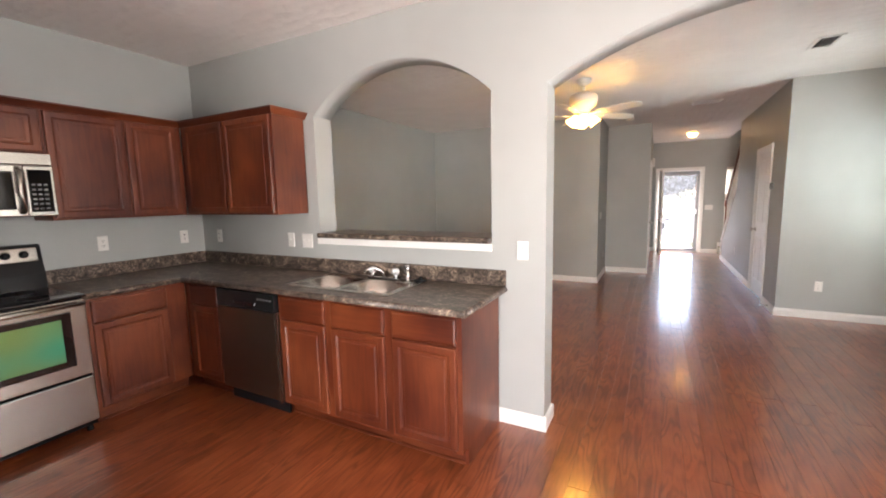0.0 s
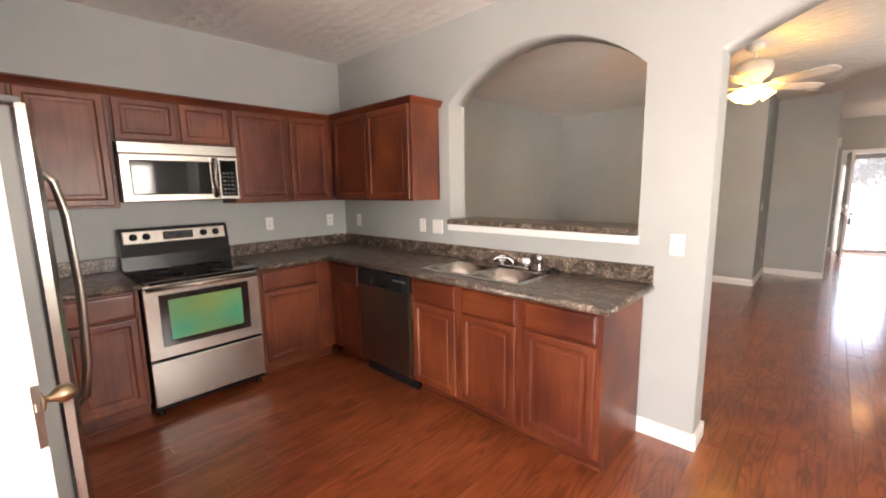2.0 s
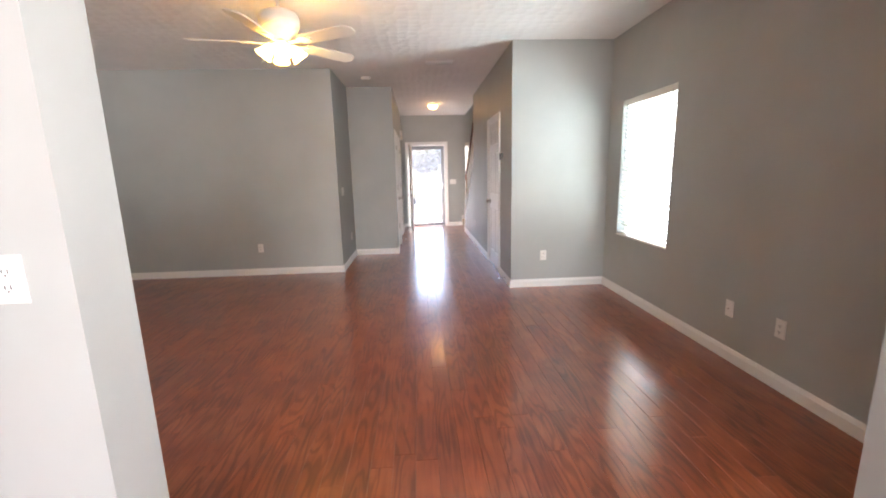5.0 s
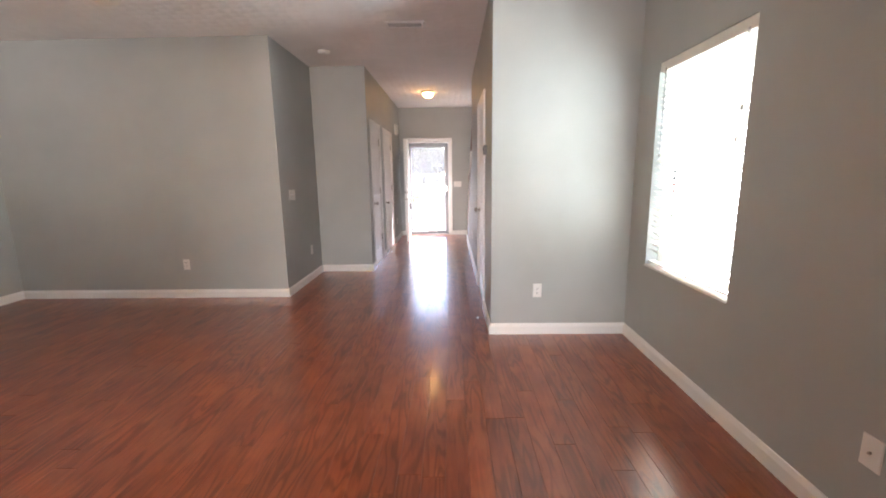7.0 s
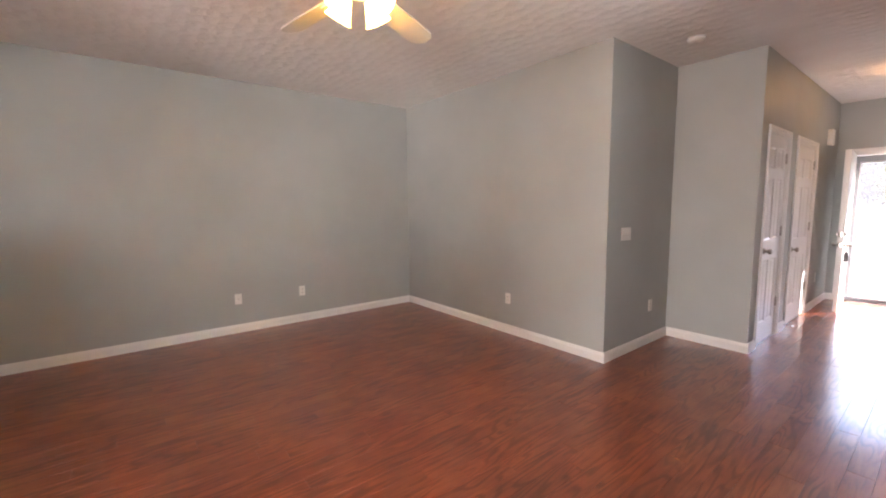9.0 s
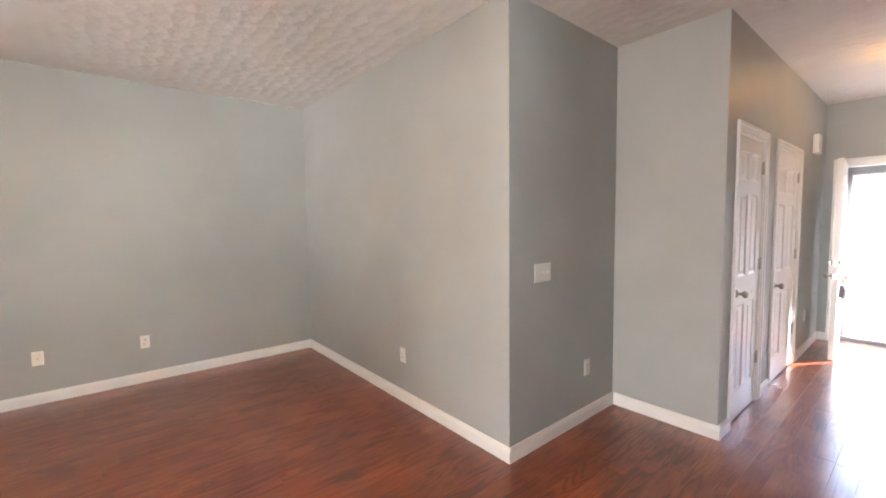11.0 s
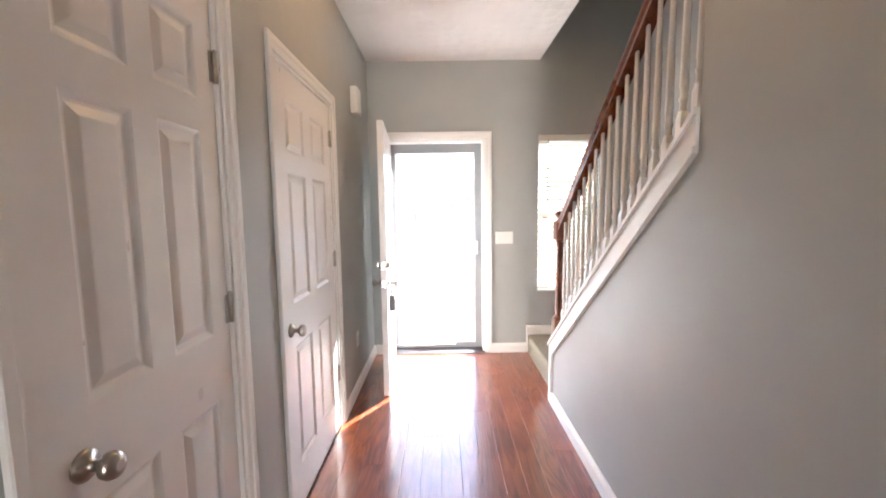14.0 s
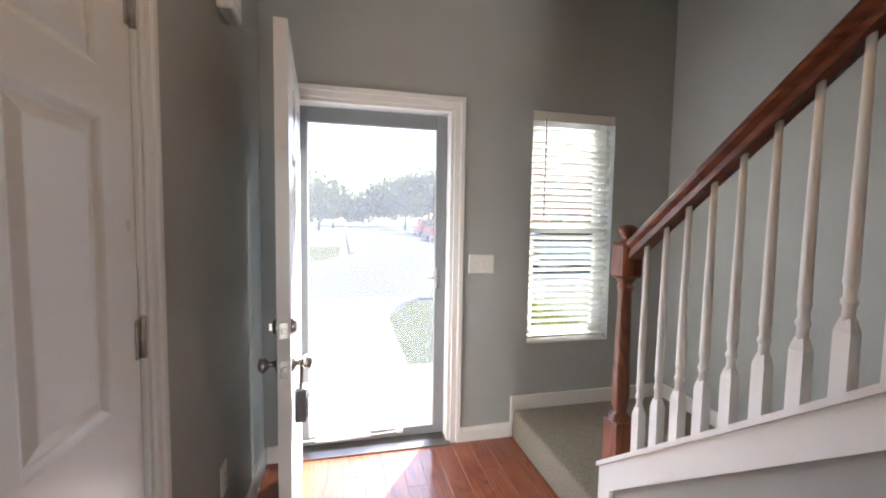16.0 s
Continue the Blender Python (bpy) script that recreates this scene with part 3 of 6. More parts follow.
def panelled_leaf(w, h, t, columns, rows):
    """A door leaf, hinge side at x = 0, thickness centred on y = 0, with moulded panels on both faces."""
    bm = bmesh.new()
    xs = sorted({0.0, w, *[v for c in columns for v in c]})
    zs = sorted({0.0, h, *[v for r in rows for v in r]})
    for side in (-1, 1):
        def at(x, z, d):
            return (x, side * (t / 2 + d), z)
        for xa, xb in zip(xs, xs[1:]):
            for za, zb in zip(zs, zs[1:]):
                if (xa, xb) in columns and (za, zb) in rows:
                    rings(bm, xa, xb, za, zb, [(0, 0), (0.006, -0.003), (0.014, -0.009), (0.020, -0.010), (0.042, -0.003), (0.046, -0.0025)], at)
                else:
                    bm.faces.new([bm.verts.new(at(x, z, 0)) for x, z in ((xa, za), (xb, za), (xb, zb), (xa, zb))])
    for a, b in (((0, 0), (w, 0)), ((w, 0), (w, h)), ((w, h), (0, h)), ((0, h), (0, 0))):
        bm.faces.new([bm.verts.new(p) for p in ((a[0], -t / 2, a[1]), (b[0], -t / 2, b[1]), (b[0], t / 2, b[1]), (a[0], t / 2, a[1]))])
    bmesh.ops.remove_doubles(bm, verts=bm.verts, dist=1e-5)
    bmesh.ops.recalc_face_normals(bm, faces=bm.faces)
    return bm


def six_panel(w, h=2.02, t=0.035, drop=0.0):
    s, m = 0.105 * w / 0.72, 0.095 * w / 0.72
    pw = (w - 2 * s - m) / 2
    cols = [(s, s + pw), (s + pw + m, w - s)]
    rows = [(0.20, 0.83 - drop), (1.03 - drop, 1.62 - drop), (1.71 - drop, 1.91 - drop / 2)]
    return panelled_leaf(w, h, t, cols, rows)


def knob(parent, x, z, side, material, t=0.035):
    bm = bmesh.new()
    prof = [(0.031, 0.0), (0.031, 0.004), (0.026, 0.010), (0.012, 0.013), (0.010, 0.030), (0.015, 0.036), (0.025, 0.044), (0.027, 0.054), (0.023, 0.064), (0.010, 0.069)]
    lathe(bm, [(r, side * (h + t / 2)) for r, h in prof], 20, (x, 0, z), "Y")
    return part("knob", bm, material, parent, "satin metal door knob")


def casing(bm, axis, face, out, lo, hi, top, w=0.057):
    """Flat casing with a raised outer band round an opening; axis 0: on a wall of constant x."""
    def put(a, b, c, d, t):
        p, q = sorted((face, face + out * t))
        if axis == 0:
            box(bm, p, q, a, b, c, d, 0.003)
        else:
            box(bm, a, b, p, q, c, d, 0.003)
    for t, i, o in ((0.011, 0.0, w), (0.018, w * 0.55, w + 0.001)):
        put(lo - o, lo - i, 0.0, top + i, t)
        put(hi + i, hi + o, 0.0, top + i, t)
        put(lo - o, hi + o, top + i, top + o, t)


def jamb(bm, axis, a0, a1, lo, hi, top, t=0.018):
    """Lining of an opening through a wall from a0 to a1."""
    def put(a, b, c, d):
        if axis == 0:
            box(bm, a0, a1, a, b, c, d, 0.002)
        else:
            box(bm, a, b, a0, a1, c, d, 0.002)
    put(lo - 0.001, lo + t, 0, top)
    put(hi - t, hi + 0.001, 0, top)
    put(lo + t, hi - t, top - t, top + 0.001)


def hinge(parent, x, z, y):
    bm = bmesh.new()
    lathe(bm, [(0.007, -0.045), (0.007, 0.045)], 10, (x, y, z))
    lathe(bm, [(0.004, 0.045), (0.008, 0.048), (0.004, 0.054)], 10, (x, y, z))
    box(bm, x - 0.002, x + 0.024, y + 0.003, y + 0.006, z - 0.044, z + 0.044)
    return part("hinge", bm, M_NICKEL, parent, "satin nickel butt hinge")


def inner_door(name, lo, hi, axis_face, out, hinge_hi, label, knob_z=0.93):
    """A closed six-panel door in a wall of constant x, with its casing and lining."""
    root = new(name)
    root.location = (axis_face, lo if not hinge_hi else hi, 0)
    tagged(root, label, "door", kind="structure")
    inv = Matrix.Translation((-root.location.x, -root.location.y, 0))
    bm = bmesh.new()
    casing(bm, 0, axis_face, out, lo, hi, 2.04)
    bmesh.ops.transform(bm, matrix=inv, verts=bm.verts)
    part("casing", bm, M_TRIM, root, "white moulded door casing")
    bm = bmesh.new()
    a, b = sorted((axis_face + out * 0.002, axis_face - out * 0.122))
    jamb(bm, 0, a, b, lo, hi, 2.04)
    bmesh.ops.transform(bm, matrix=inv, verts=bm.verts)
    part("jamb", bm, M_TRIM, root, "white door lining")
    w = hi - lo - 0.044
    leaf = new("leaf", mesh_of("leaf", six_panel(w, drop=0.93 - knob_z), M_DOOR))
    leaf.parent = root
    # leaf's +x runs from the hinge to the latch; its y = -t/2 face looks into the hall
    d = -1 if hinge_hi else 1
    turn = Matrix(((0, -out, 0, -out * 0.026), (d, 0, 0, d * 0.022), (0, 0, 1, 0.008), (0, 0, 0, 1)))
    leaf.matrix_local = turn
    knob(leaf, w - 0.065, knob_z - 0.008, -1, M_NICKEL)
    for z in (0.35, 1.09, 1.82):
        hinge(leaf, -0.004, z, -0.024)
    return root


inner_door("door_1", *D1, HW_X, 1, True, "white six-panel closet door, closed, with a nickel knob")
inner_door("door_2", *D2, HW_X, 1, True, "white six-panel closet door, closed, beside the entrance", 0.87)
inner_door("door_3", *DC, HE_X, -1, False, "white six-panel door under the stairs, closed")

# entrance: lining, casing, storm door, open leaf
ENT = tagged(new("door_4"), "white six-panel entrance door standing open against the hall wall", "door", kind="structure")
ENT.location = (FD[0], FRONT, 0)
inv = Matrix.Translation((-FD[0], -FRONT, 0))
bm = bmesh.new()
casing(bm, 1, FRONT, -1, *FD, 2.04, 0.066)
bmesh.ops.transform(bm, matrix=inv, verts=bm.verts)
part("casing", bm, M_TRIM, ENT, "white moulded entrance casing")
bm = bmesh.new()
jamb(bm, 1, FRONT - 0.002, FRONT + 0.17, *FD, 2.04, 0.02)
bmesh.ops.transform(bm, matrix=inv, verts=bm.verts)
part("jamb", bm, M_TRIM, ENT, "white door lining")
bm = bmesh.new()
prism(bm, [(-0.03, -0.01), (-0.03, 0.008), (0.02, 0.022), (0.12, 0.022), (0.19, -0.02), (0.19, -0.05)], 0, 0.0, FD[1] - FD[0])
part("threshold", bm, M_STEELD, ENT, "grey metal threshold")
leaf = new("leaf", mesh_of("leaf", six_panel(0.885, 2.02, 0.044), M_DOOR))
leaf.parent = ENT
ang = radians(-86.4)
leaf.matrix_local = Matrix.Translation((0.012, -0.038, 0.008)) @ Matrix.Rotation(ang, 4, "Z") @ Matrix.Translation((0, 0.022, 0))
for side in (-1, 1):
    knob(leaf, 0.820, 0.850, side, M_NICKEL, 0.044)
    bm = bmesh.new()
    lathe(bm, [(r, side * (h + 0.022)) for r, h in ((0.030, 0), (0.030, 0.006), (0.024, 0.016), (0.012, 0.020))], 20, (0.820, 0, 0.985), "Y")
    if side < 0:
        box(bm, 0.814, 0.826, -0.022 - 0.034, -0.022 - 0.016, 0.970, 1.000, 0.003)
    part("deadbolt", bm, M_NICKEL, leaf, "satin nickel deadbolt")
bm = bmesh.new()
for z in (0.850, 0.985):
    box(bm, 0.8845, 0.8872, -0.0135, 0.0135, z - 0.028, z + 0.028, 0.001)
    box(bm, 0.887, 0.893, -0.008, 0.008, z - 0.009, z + 0.009, 0.002)
part("latch_plate", bm, M_NICKEL, leaf, "satin nickel latch plates on the door edge")
for z in (0.25, 1.02, 1.80):
    hinge(leaf, -0.004, z, -0.027)

lb = thing("key_lockbox", Matrix.Translation((FD[0] + 0.012 + 0.820 * math.cos(ang) + 0.075, FRONT - 0.038 + 0.820 * math.sin(ang) + 0.005, 0.645)),
           "dark grey key lockbox hanging on the entrance door's knob", "lockbox")
bm = bmesh.new()
box(bm, -0.020, 0.020, -0.035, 0.035, 0.0, 0.125, 0.007, 2)
part("body", bm, M_GREYPLASTIC, lb)
bm = bmesh.new()
tube(bm, [(0, -0.022, 0.11), (0, -0.022, 0.19), (0, -0.014, 0.225), (0, 0.014, 0.225), (0, 0.022, 0.19), (0, 0.022, 0.11)], 0.005, 8)
part("shackle", bm, M_STEELD, lb, "metal shackle")
bm = bmesh.new()
box(bm, 0.020, 0.023, -0.026, 0.026, 0.015, 0.085, 0.001)
part("cover", bm, M_BLACK, lb, "black dial cover")

storm = thing("storm_door", Matrix.Translation((FD[0] + 0.02, FRONT + 0.105, 0.024)), "grey aluminium storm door with one large clear pane", "door")
SW, SH = FD[1] - FD[0] - 0.04, 1.99
bm = bmesh.new()
for d in ((0, 0.062, -0.016, 0.016, 0, SH), (SW - 0.067, SW, -0.016, 0.016, 0, SH), (0.062, SW - 0.067, -0.016, 0.016, SH - 0.085, SH), (0.062, SW - 0.067, -0.016, 0.016, 0, 0.055)):
    box(bm, *d, 0.003)
part("frame", bm, mat("storm_grey", (0.22, 0.235, 0.25), 0.4), storm, "grey aluminium frame")
bm = bmesh.new()
for d in ((0.062, 0.070, -0.021, -0.0165, 0.055, SH - 0.085), (SW - 0.075, SW - 0.067, -0.021, -0.0165, 0.055, SH - 0.085), (0.070, SW - 0.075, -0.021, -0.0165, SH - 0.093, SH - 0.085), (0.070, SW - 0.075, -0.021, -0.0165, 0.055, 0.063)):
    box(bm, *d)
part("glazing_bead", bm, M_TRIM, storm, "pale glazing bead")
bm = bmesh.new()
box(bm, 0.060, SW - 0.065, -0.002, 0.002, 0.050, SH - 0.08)
pane = part("pane", bm, M_HAZED, storm, "clear glass pane with pale haze put into its material")
pane.visible_shadow = False
bm = bmesh.new()
tube(bm, [(SW - 0.05, -0.016, 1.0), (SW - 0.05, -0.045, 1.0), (SW - 0.09, -0.05, 1.003), (SW - 0.15, -0.047, 0.997)], 0.006, 8)
box(bm, SW - 0.062, SW - 0.036, -0.022, -0.016, 0.93, 1.06, 0.003)
part("handle", bm, M_CHROME, storm, "silver lever handle")
bm = bmesh.new()
tube(bm, [(0.10, -0.045, 0.045), (0.42, -0.045, 0.045)], 0.014, 12)
tube(bm, [(0.42, -0.045, 0.045), (0.60, -0.035, 0.045)], 0.004, 8)
tube(bm, [(0.02, -0.045, 0.045), (0.10, -0.045, 0.045)], 0.005, 8)
box(bm, 0.58, 0.62, -0.040, -0.016, 0.035, 0.055)
part("closer", bm, M_TRIM, storm, "white pneumatic closer tube")

# kitchen-side pantry door, ajar
pan = tagged(new("door_5"), "white flush pantry door standing ajar beside the refrigerator", "door", kind="structure")
_pe, _pd = Vector((-1.285, 0.022, 0)), Vector((math.cos(radians(200)), math.sin(radians(200)), 0))
_len = 0.44
pan.matrix_world = Matrix.Translation(_pe + _pd * _len) @ Matrix.Rotation(radians(20), 4, "Z")
bm = bmesh.new()
box(bm, 0, _len, -0.0225, 0.0225, 0.01, 2.04, 0.002)
pleaf = part("leaf", bm, M_DOOR, pan)
bm = bmesh.new()
box(bm, _len - 0.0005, _len + 0.003, 0.002, 0.0205, 0.865, 1.025, 0.001)
box(bm, _len + 0.002, _len + 0.009, 0.006, 0.016, 0.96, 0.982, 0.001)
part("latch_plate", bm, M_NICKEL, pleaf, "worn steel latch plate on the door edge")
bm = bmesh.new()
lathe(bm, [(r, h + 0.0225) for r, h in ((0.028, 0), (0.027, 0.008), (0.010, 0.012), (0.009, 0.026), (0.014, 0.032), (0.022, 0.044), (0.024, 0.058), (0.019, 0.072), (0.008, 0.080))], 20, (_len - 0.03, 0, 0.97), "Y")
part("knob", bm, M_BRASSY, pleaf, "aged brass egg knob")
bm = bmesh.new()
box(bm, -1.702, -1.588, -0.20, -0.185, 0, CEIL)
box(bm, -1.589, -1.572, -0.34, -0.190, 0, 2.10)
structure("trim", bm, M_TRIM, "white jamb board and casing on the partition's end", "trim")


# windows
def window(name, axis_rot, at, w, h, label):
    """A single-hung window seen from inside: local x across, y outwards, z up from the sill."""
    root = tagged(new(name), label, "window", kind="structure")
    root.matrix_world = Matrix.Translation(at) @ Matrix.Rotation(axis_rot, 4, "Z")
    y0 = 0.085
    bm = bmesh.new()
    for d in ((0, 0.03, y0, y0 + 0.05, 0, h), (w - 0.03, w, y0, y0 + 0.05, 0, h), (0.03, w - 0.03, y0, y0 + 0.05, h - 0.03, h), (0.03, w - 0.03, y0, y0 + 0.05, 0, 0.03)):
        box(bm, *d, 0.002)
    part("window_frame", bm, M_TRIM, root, "white vinyl frame")
    half = h * 0.505
    for nm, za, zb, yy in (("lower_sash", 0.03, half + 0.02, y0 + 0.004), ("upper_sash", half - 0.02, h - 0.03, y0 + 0.028)):
        bm = bmesh.new()
        for d in ((0.03, 0.068, za, zb), (w - 0.068, w - 0.03, za, zb), (0.068, w - 0.068, zb - 0.04, zb), (0.068, w - 0.068, za, za + 0.04)):
            box(bm, d[0], d[1], yy, yy + 0.022, d[2], d[3], 0.002)
        sash = part(nm, bm, M_TRIM, root, "white sash")
        bm = bmesh.new()
        box(bm, 0.066, w - 0.066, yy + 0.009, yy + 0.013, za + 0.038, zb - 0.038)
        p = part("pane", bm, M_GLASS, sash, "clear glass")
        p.visible_shadow = False
    bm = bmesh.new()
    box(bm, 0.001, w - 0.001, -0.012, y0, 0.0, 0.014, 0.004)
    part("sill", bm, M_TRIM, root, "white sill")
    return root


def blind(axis_rot, at, w, h, tilt, label):
    """A slatted blind hung inside the window opening."""
    b = thing("window_blind", Matrix.Translation(at) @ Matrix.Rotation(axis_rot, 4, "Z"), label, "blind", "window blinds")
    boxpart("headrail", (0.006, w - 0.006, 0.008, 0.060, h - 0.046, h - 0.002), M_BLIND, b, "", 0.003)
    boxpart("valance", (0.004, w - 0.004, 0.002, 0.008, h - 0.062, h - 0.001), M_BLIND, b, "", 0.002)
    me = bpy.data.meshes.new("slat")
    hw = 0.025
    v, f = [], []
    for x in (0.010, w - 0.010):
        for k in range(5):
            u = -1 + k * 0.5
            v.append((x, u * hw, 0.0035 * (1 - u * u)))
            v.append((x, u * hw, 0.0035 * (1 - u * u) + 0.0025))
    n = 10
    for k in range(4):
        a = 2 * k
        f += [(a, a + 2, n + a + 2, n + a), (a + 1, n + a + 1, n + a + 3, a + 3)]
    f += [(0, n, n + 1, 1), (8, 9, n + 9, n + 8)]
    me.from_pydata(v, [], f)
    me.materials.append(M_BLIND)
    step = 0.042
    count = int((h - 0.10) / step)
    for i in range(count):
        z = h - 0.075 - i * step
        ob = new("slat", me)
        ob.parent = b
        t = tilt + random.uniform(-1.5, 1.5)
        ob.matrix_local = Matrix.Translation((random.uniform(-0.001, 0.001), 0.034, z)) @ Matrix.Rotation(radians(random.uniform(-0.25, 0.25)), 4, "Y") @ Matrix.Rotation(radians(t), 4, "X")
    boxpart("bottom_rail", (0.010, w - 0.010, 0.010, 0.058, 0.018, 0.034), M_BLIND, b, "", 0.004)
    for x in (0.11 * w / 0.6, w - 0.11 * w / 0.6):
        bm = bmesh.new()
        for y in (0.007, 0.061):
            tube(bm, [(x, y, 0.03), (x, y, h - 0.04)], 0.0011, 5)
        part("ladder_cord", bm, M_BLIND, b)
    bm = bmesh.new()
    tube(bm, [(0.09, -0.004, h - 0.05), (0.088, -0.006, h - 0.05 - 0.42 * h)], 0.0035, 6)
    part("wand", bm, M_GREYPLASTIC, b, "thin grey tilt wand")
    bm = bmesh.new()
    tube(bm, [(w - 0.06, -0.002, h - 0.05), (w - 0.062, -0.004, h - 0.55)], 0.0014, 5)
    tube(bm, [(w - 0.05, -0.002, h - 0.05), (w - 0.045, -0.004, h - 0.40)], 0.0014, 5)
    for x, z in ((w - 0.062, h - 0.56), (w - 0.045, h - 0.41)):
        lathe(bm, [(0.002, 0.014), (0.006, 0.0), (0.008, -0.022), (0.003, -0.024)], 8, (x, -0.004, z))
    part("pull_cord", bm, M_NICKEL, b, "pull cords with tassels")
    return b


random.seed(3)
window("window_1", radians(-90), (E_X, EW[1], EW[2]), EW[1] - EW[0], EW[3] - EW[2], "white double-hung window in the living room's outer wall")
blind(radians(-90), (E_X, EW[1], EW[2] + 0.012), EW[1] - EW[0], EW[3] - EW[2] - 0.014, -32, "white slatted blind, lowered with open slats")
window("window_2", 0, (FW[0], FRONT, FW[2]), FW[1] - FW[0], FW[3] - FW[2], "narrow white double-hung window beside the entrance")
blind(0, (FW[0], FRONT, FW[2] + 0.012), FW[1] - FW[0], FW[3] - FW[2] - 0.014, -36, "cream slatted blind, lowered, slightly crooked slats")
window("window_3", radians(-90), (E_X, KW[1], KW[2]), KW[1] - KW[0], KW[3] - KW[2], "white double-hung kitchen window")
blind(radians(-90), (E_X, KW[1], KW[2] + 0.012), KW[1] - KW[0], KW[3] - KW[2] - 0.014, -12, "white slatted kitchen blind, lowered")

# unseen patio door, assumed so that daylight comes from behind
pdr = tagged(new("door_6"), "white framed glass patio door behind the kitchen, unseen and assumed", "door", kind="structure")
pdr.location = (PD[0], SOUTH, 0)
bm = bmesh.new()
for x0, x1, y0 in ((0, 1.08, -0.05), (1.02, 2.10, -0.09)):
    for d in ((x0, x0 + 0.07, 0, 2.05), (x1 - 0.07, x1, 0, 2.05), (x0 + 0.07, x1 - 0.07, 1.97, 2.05), (x0 + 0.07, x1 - 0.07, 0, 0.09)):
        box(bm, d[0], d[1], y0 - 0.03, y0, d[2], d[3], 0.003)
part("frame", bm, M_TRIM, pdr)
bm = bmesh.new()
casing(bm, 1, SOUTH, 1, *PD, 2.05)
bmesh.ops.translate(bm, verts=bm.verts, vec=(-PD[0], -SOUTH, 0))
part("casing", bm, M_TRIM, pdr)

# ---- stairs ----
RISE, RUN = 0.187, 0.187 / SLOPE
stair = tagged(new("stairs"), "stairs with beige carpet that start from a low corner landing", "stairs", kind="structure")


def carpet_step(name, x0, x1, y0, y1, z0, z1):
    bm = bmesh.new()
    box(bm, x0, x1, y0, y1, z0, z1, 0.018, 3)
    for f in bm.faces:
        f.smooth = True
    return part(name, bm, M_CARPET, stair)


carpet_step("landing", 1.545, E_X + 0.036, KNEE_B - 0.02, FRONT - 0.018, -0.01, 0.182)
n_steps = 13
for i in range(n_steps):
    z = 0.182 + RISE * (i + 1)
    y1 = KNEE_B + 0.03 - RUN * i
    y0 = y1 - RUN - 0.03
    carpet_step("step", HE_X + 0.115, E_X + 0.036, y0, y1, max(-0.01, z - RISE - 0.4), z)
# skirt boards and half-wall cap
bm = bmesh.new()
box(bm, 1.541, E_X + 0.037, FRONT - 0.016, FRONT, 0.10, 0.264, 0.003)
box(bm, 1.532, 1.548, FRONT - 0.017, FRONT, 0.0, 0.264, 0.003)
structure("trim", bm, M_TRIM, "white skirt board along the stair landing", "trim")
bm = bmesh.new()
sx = E_X + 0.024
prism(bm, [(FRONT - 0.018, 0.17), (FRONT - 0.018, 0.272), (KNEE_B + 0.02, 0.272), (KNEE_B - 0.1, 0.36 + 0.16), (KNEE_B - 0.1 - 12.4 * RUN, 0.52 + 12.4 * RISE), (KNEE_B - 0.1 - 12.4 * RUN, 0.30 + 12.4 * RISE), (KNEE_B - 0.1, 0.26), (KNEE_B, 0.17)], 0, sx, sx + 0.016)
structure("trim", bm, M_TRIM, "white skirt board rising along the stairs", "trim")
cs = math.cos(math.atan(SLOPE))
bm = bmesh.new()
ya, yb = KNEE_A, KNEE_B + 0.012
prism(bm, [(ya, knee_z(ya) - 0.02), (yb, knee_z(yb) - 0.02), (yb, knee_z(yb)), (ya, knee_z(ya))], 0, HE_X - 0.022, HE_X + 0.128)
structure("trim", bm, M_TRIM, "white painted cap on the sloping half wall", "trim")
bm = bmesh.new()
prism(bm, [(ya, knee_z(ya) - 0.118), (KNEE_B - 0.055, knee_z(KNEE_B - 0.055) - 0.118), (KNEE_B - 0.055, 0.0), (KNEE_B + 0.006, 0.0), (KNEE_B + 0.006, knee_z(KNEE_B + 0.006) - 0.021), (ya, knee_z(ya) - 0.021)], 0, HE_X - 0.012, HE_X - 0.0005)
prism(bm, [(ya, knee_z(ya) - 0.134), (KNEE_B - 0.072, knee_z(KNEE_B - 0.072) - 0.134), (KNEE_B - 0.072, 0.09), (KNEE_B - 0.052, 0.09), (KNEE_B - 0.052, knee_z(KNEE_B - 0.052) - 0.113), (ya, knee_z(ya) - 0.113)], 0, HE_X - 0.020, HE_X - 0.0007)
structure("trim", bm, M_TRIM, "white moulded apron board under the half-wall cap", "trim")

railing = thing("stair_railing", Matrix.Translation((HE_X + 0.055, KNEE_B - 0.015, knee_z(KNEE_B))), "red-brown oak handrail and newel with white turned balusters", "railing")
ox, oy, oz = railing.matrix_world.translation


def rail_mid(y):
    return knee_z(y) + 0.802


bm = bmesh.new()
prof = [(-0.028, -0.032), (0.028, -0.032), (0.028, -0.014), (0.020, -0.006), (0.032, 0.008), (0.032, 0.020), (0.024, 0.031), (0.010, 0.036), (-0.010, 0.036), (-0.024, 0.031), (-0.032, 0.020), (-0.032, 0.008), (-0.020, -0.006), (-0.028, -0.014)]
y_lo, y_hi = KNEE_B - 0.045, KNEE_A - 0.02
lo = [bm.verts.new((p, y_lo - oy, rail_mid(y_lo) + q / cs - oz)) for p, q in prof]
hi = [bm.verts.new((p, y_hi - oy, rail_mid(y_hi) + q / cs - oz)) for p, q in prof]
bm.faces.new(lo)
bm.faces.new(list(reversed(hi)))
for i in range(len(prof)):
    j = (i + 1) % len(prof)
    bm.faces.new((lo[i], hi[i], hi[j], lo[j]))
bmesh.ops.recalc_face_normals(bm, faces=bm.faces)
part("handrail", bm, M_RAIL, railing, "red-brown oak handrail")

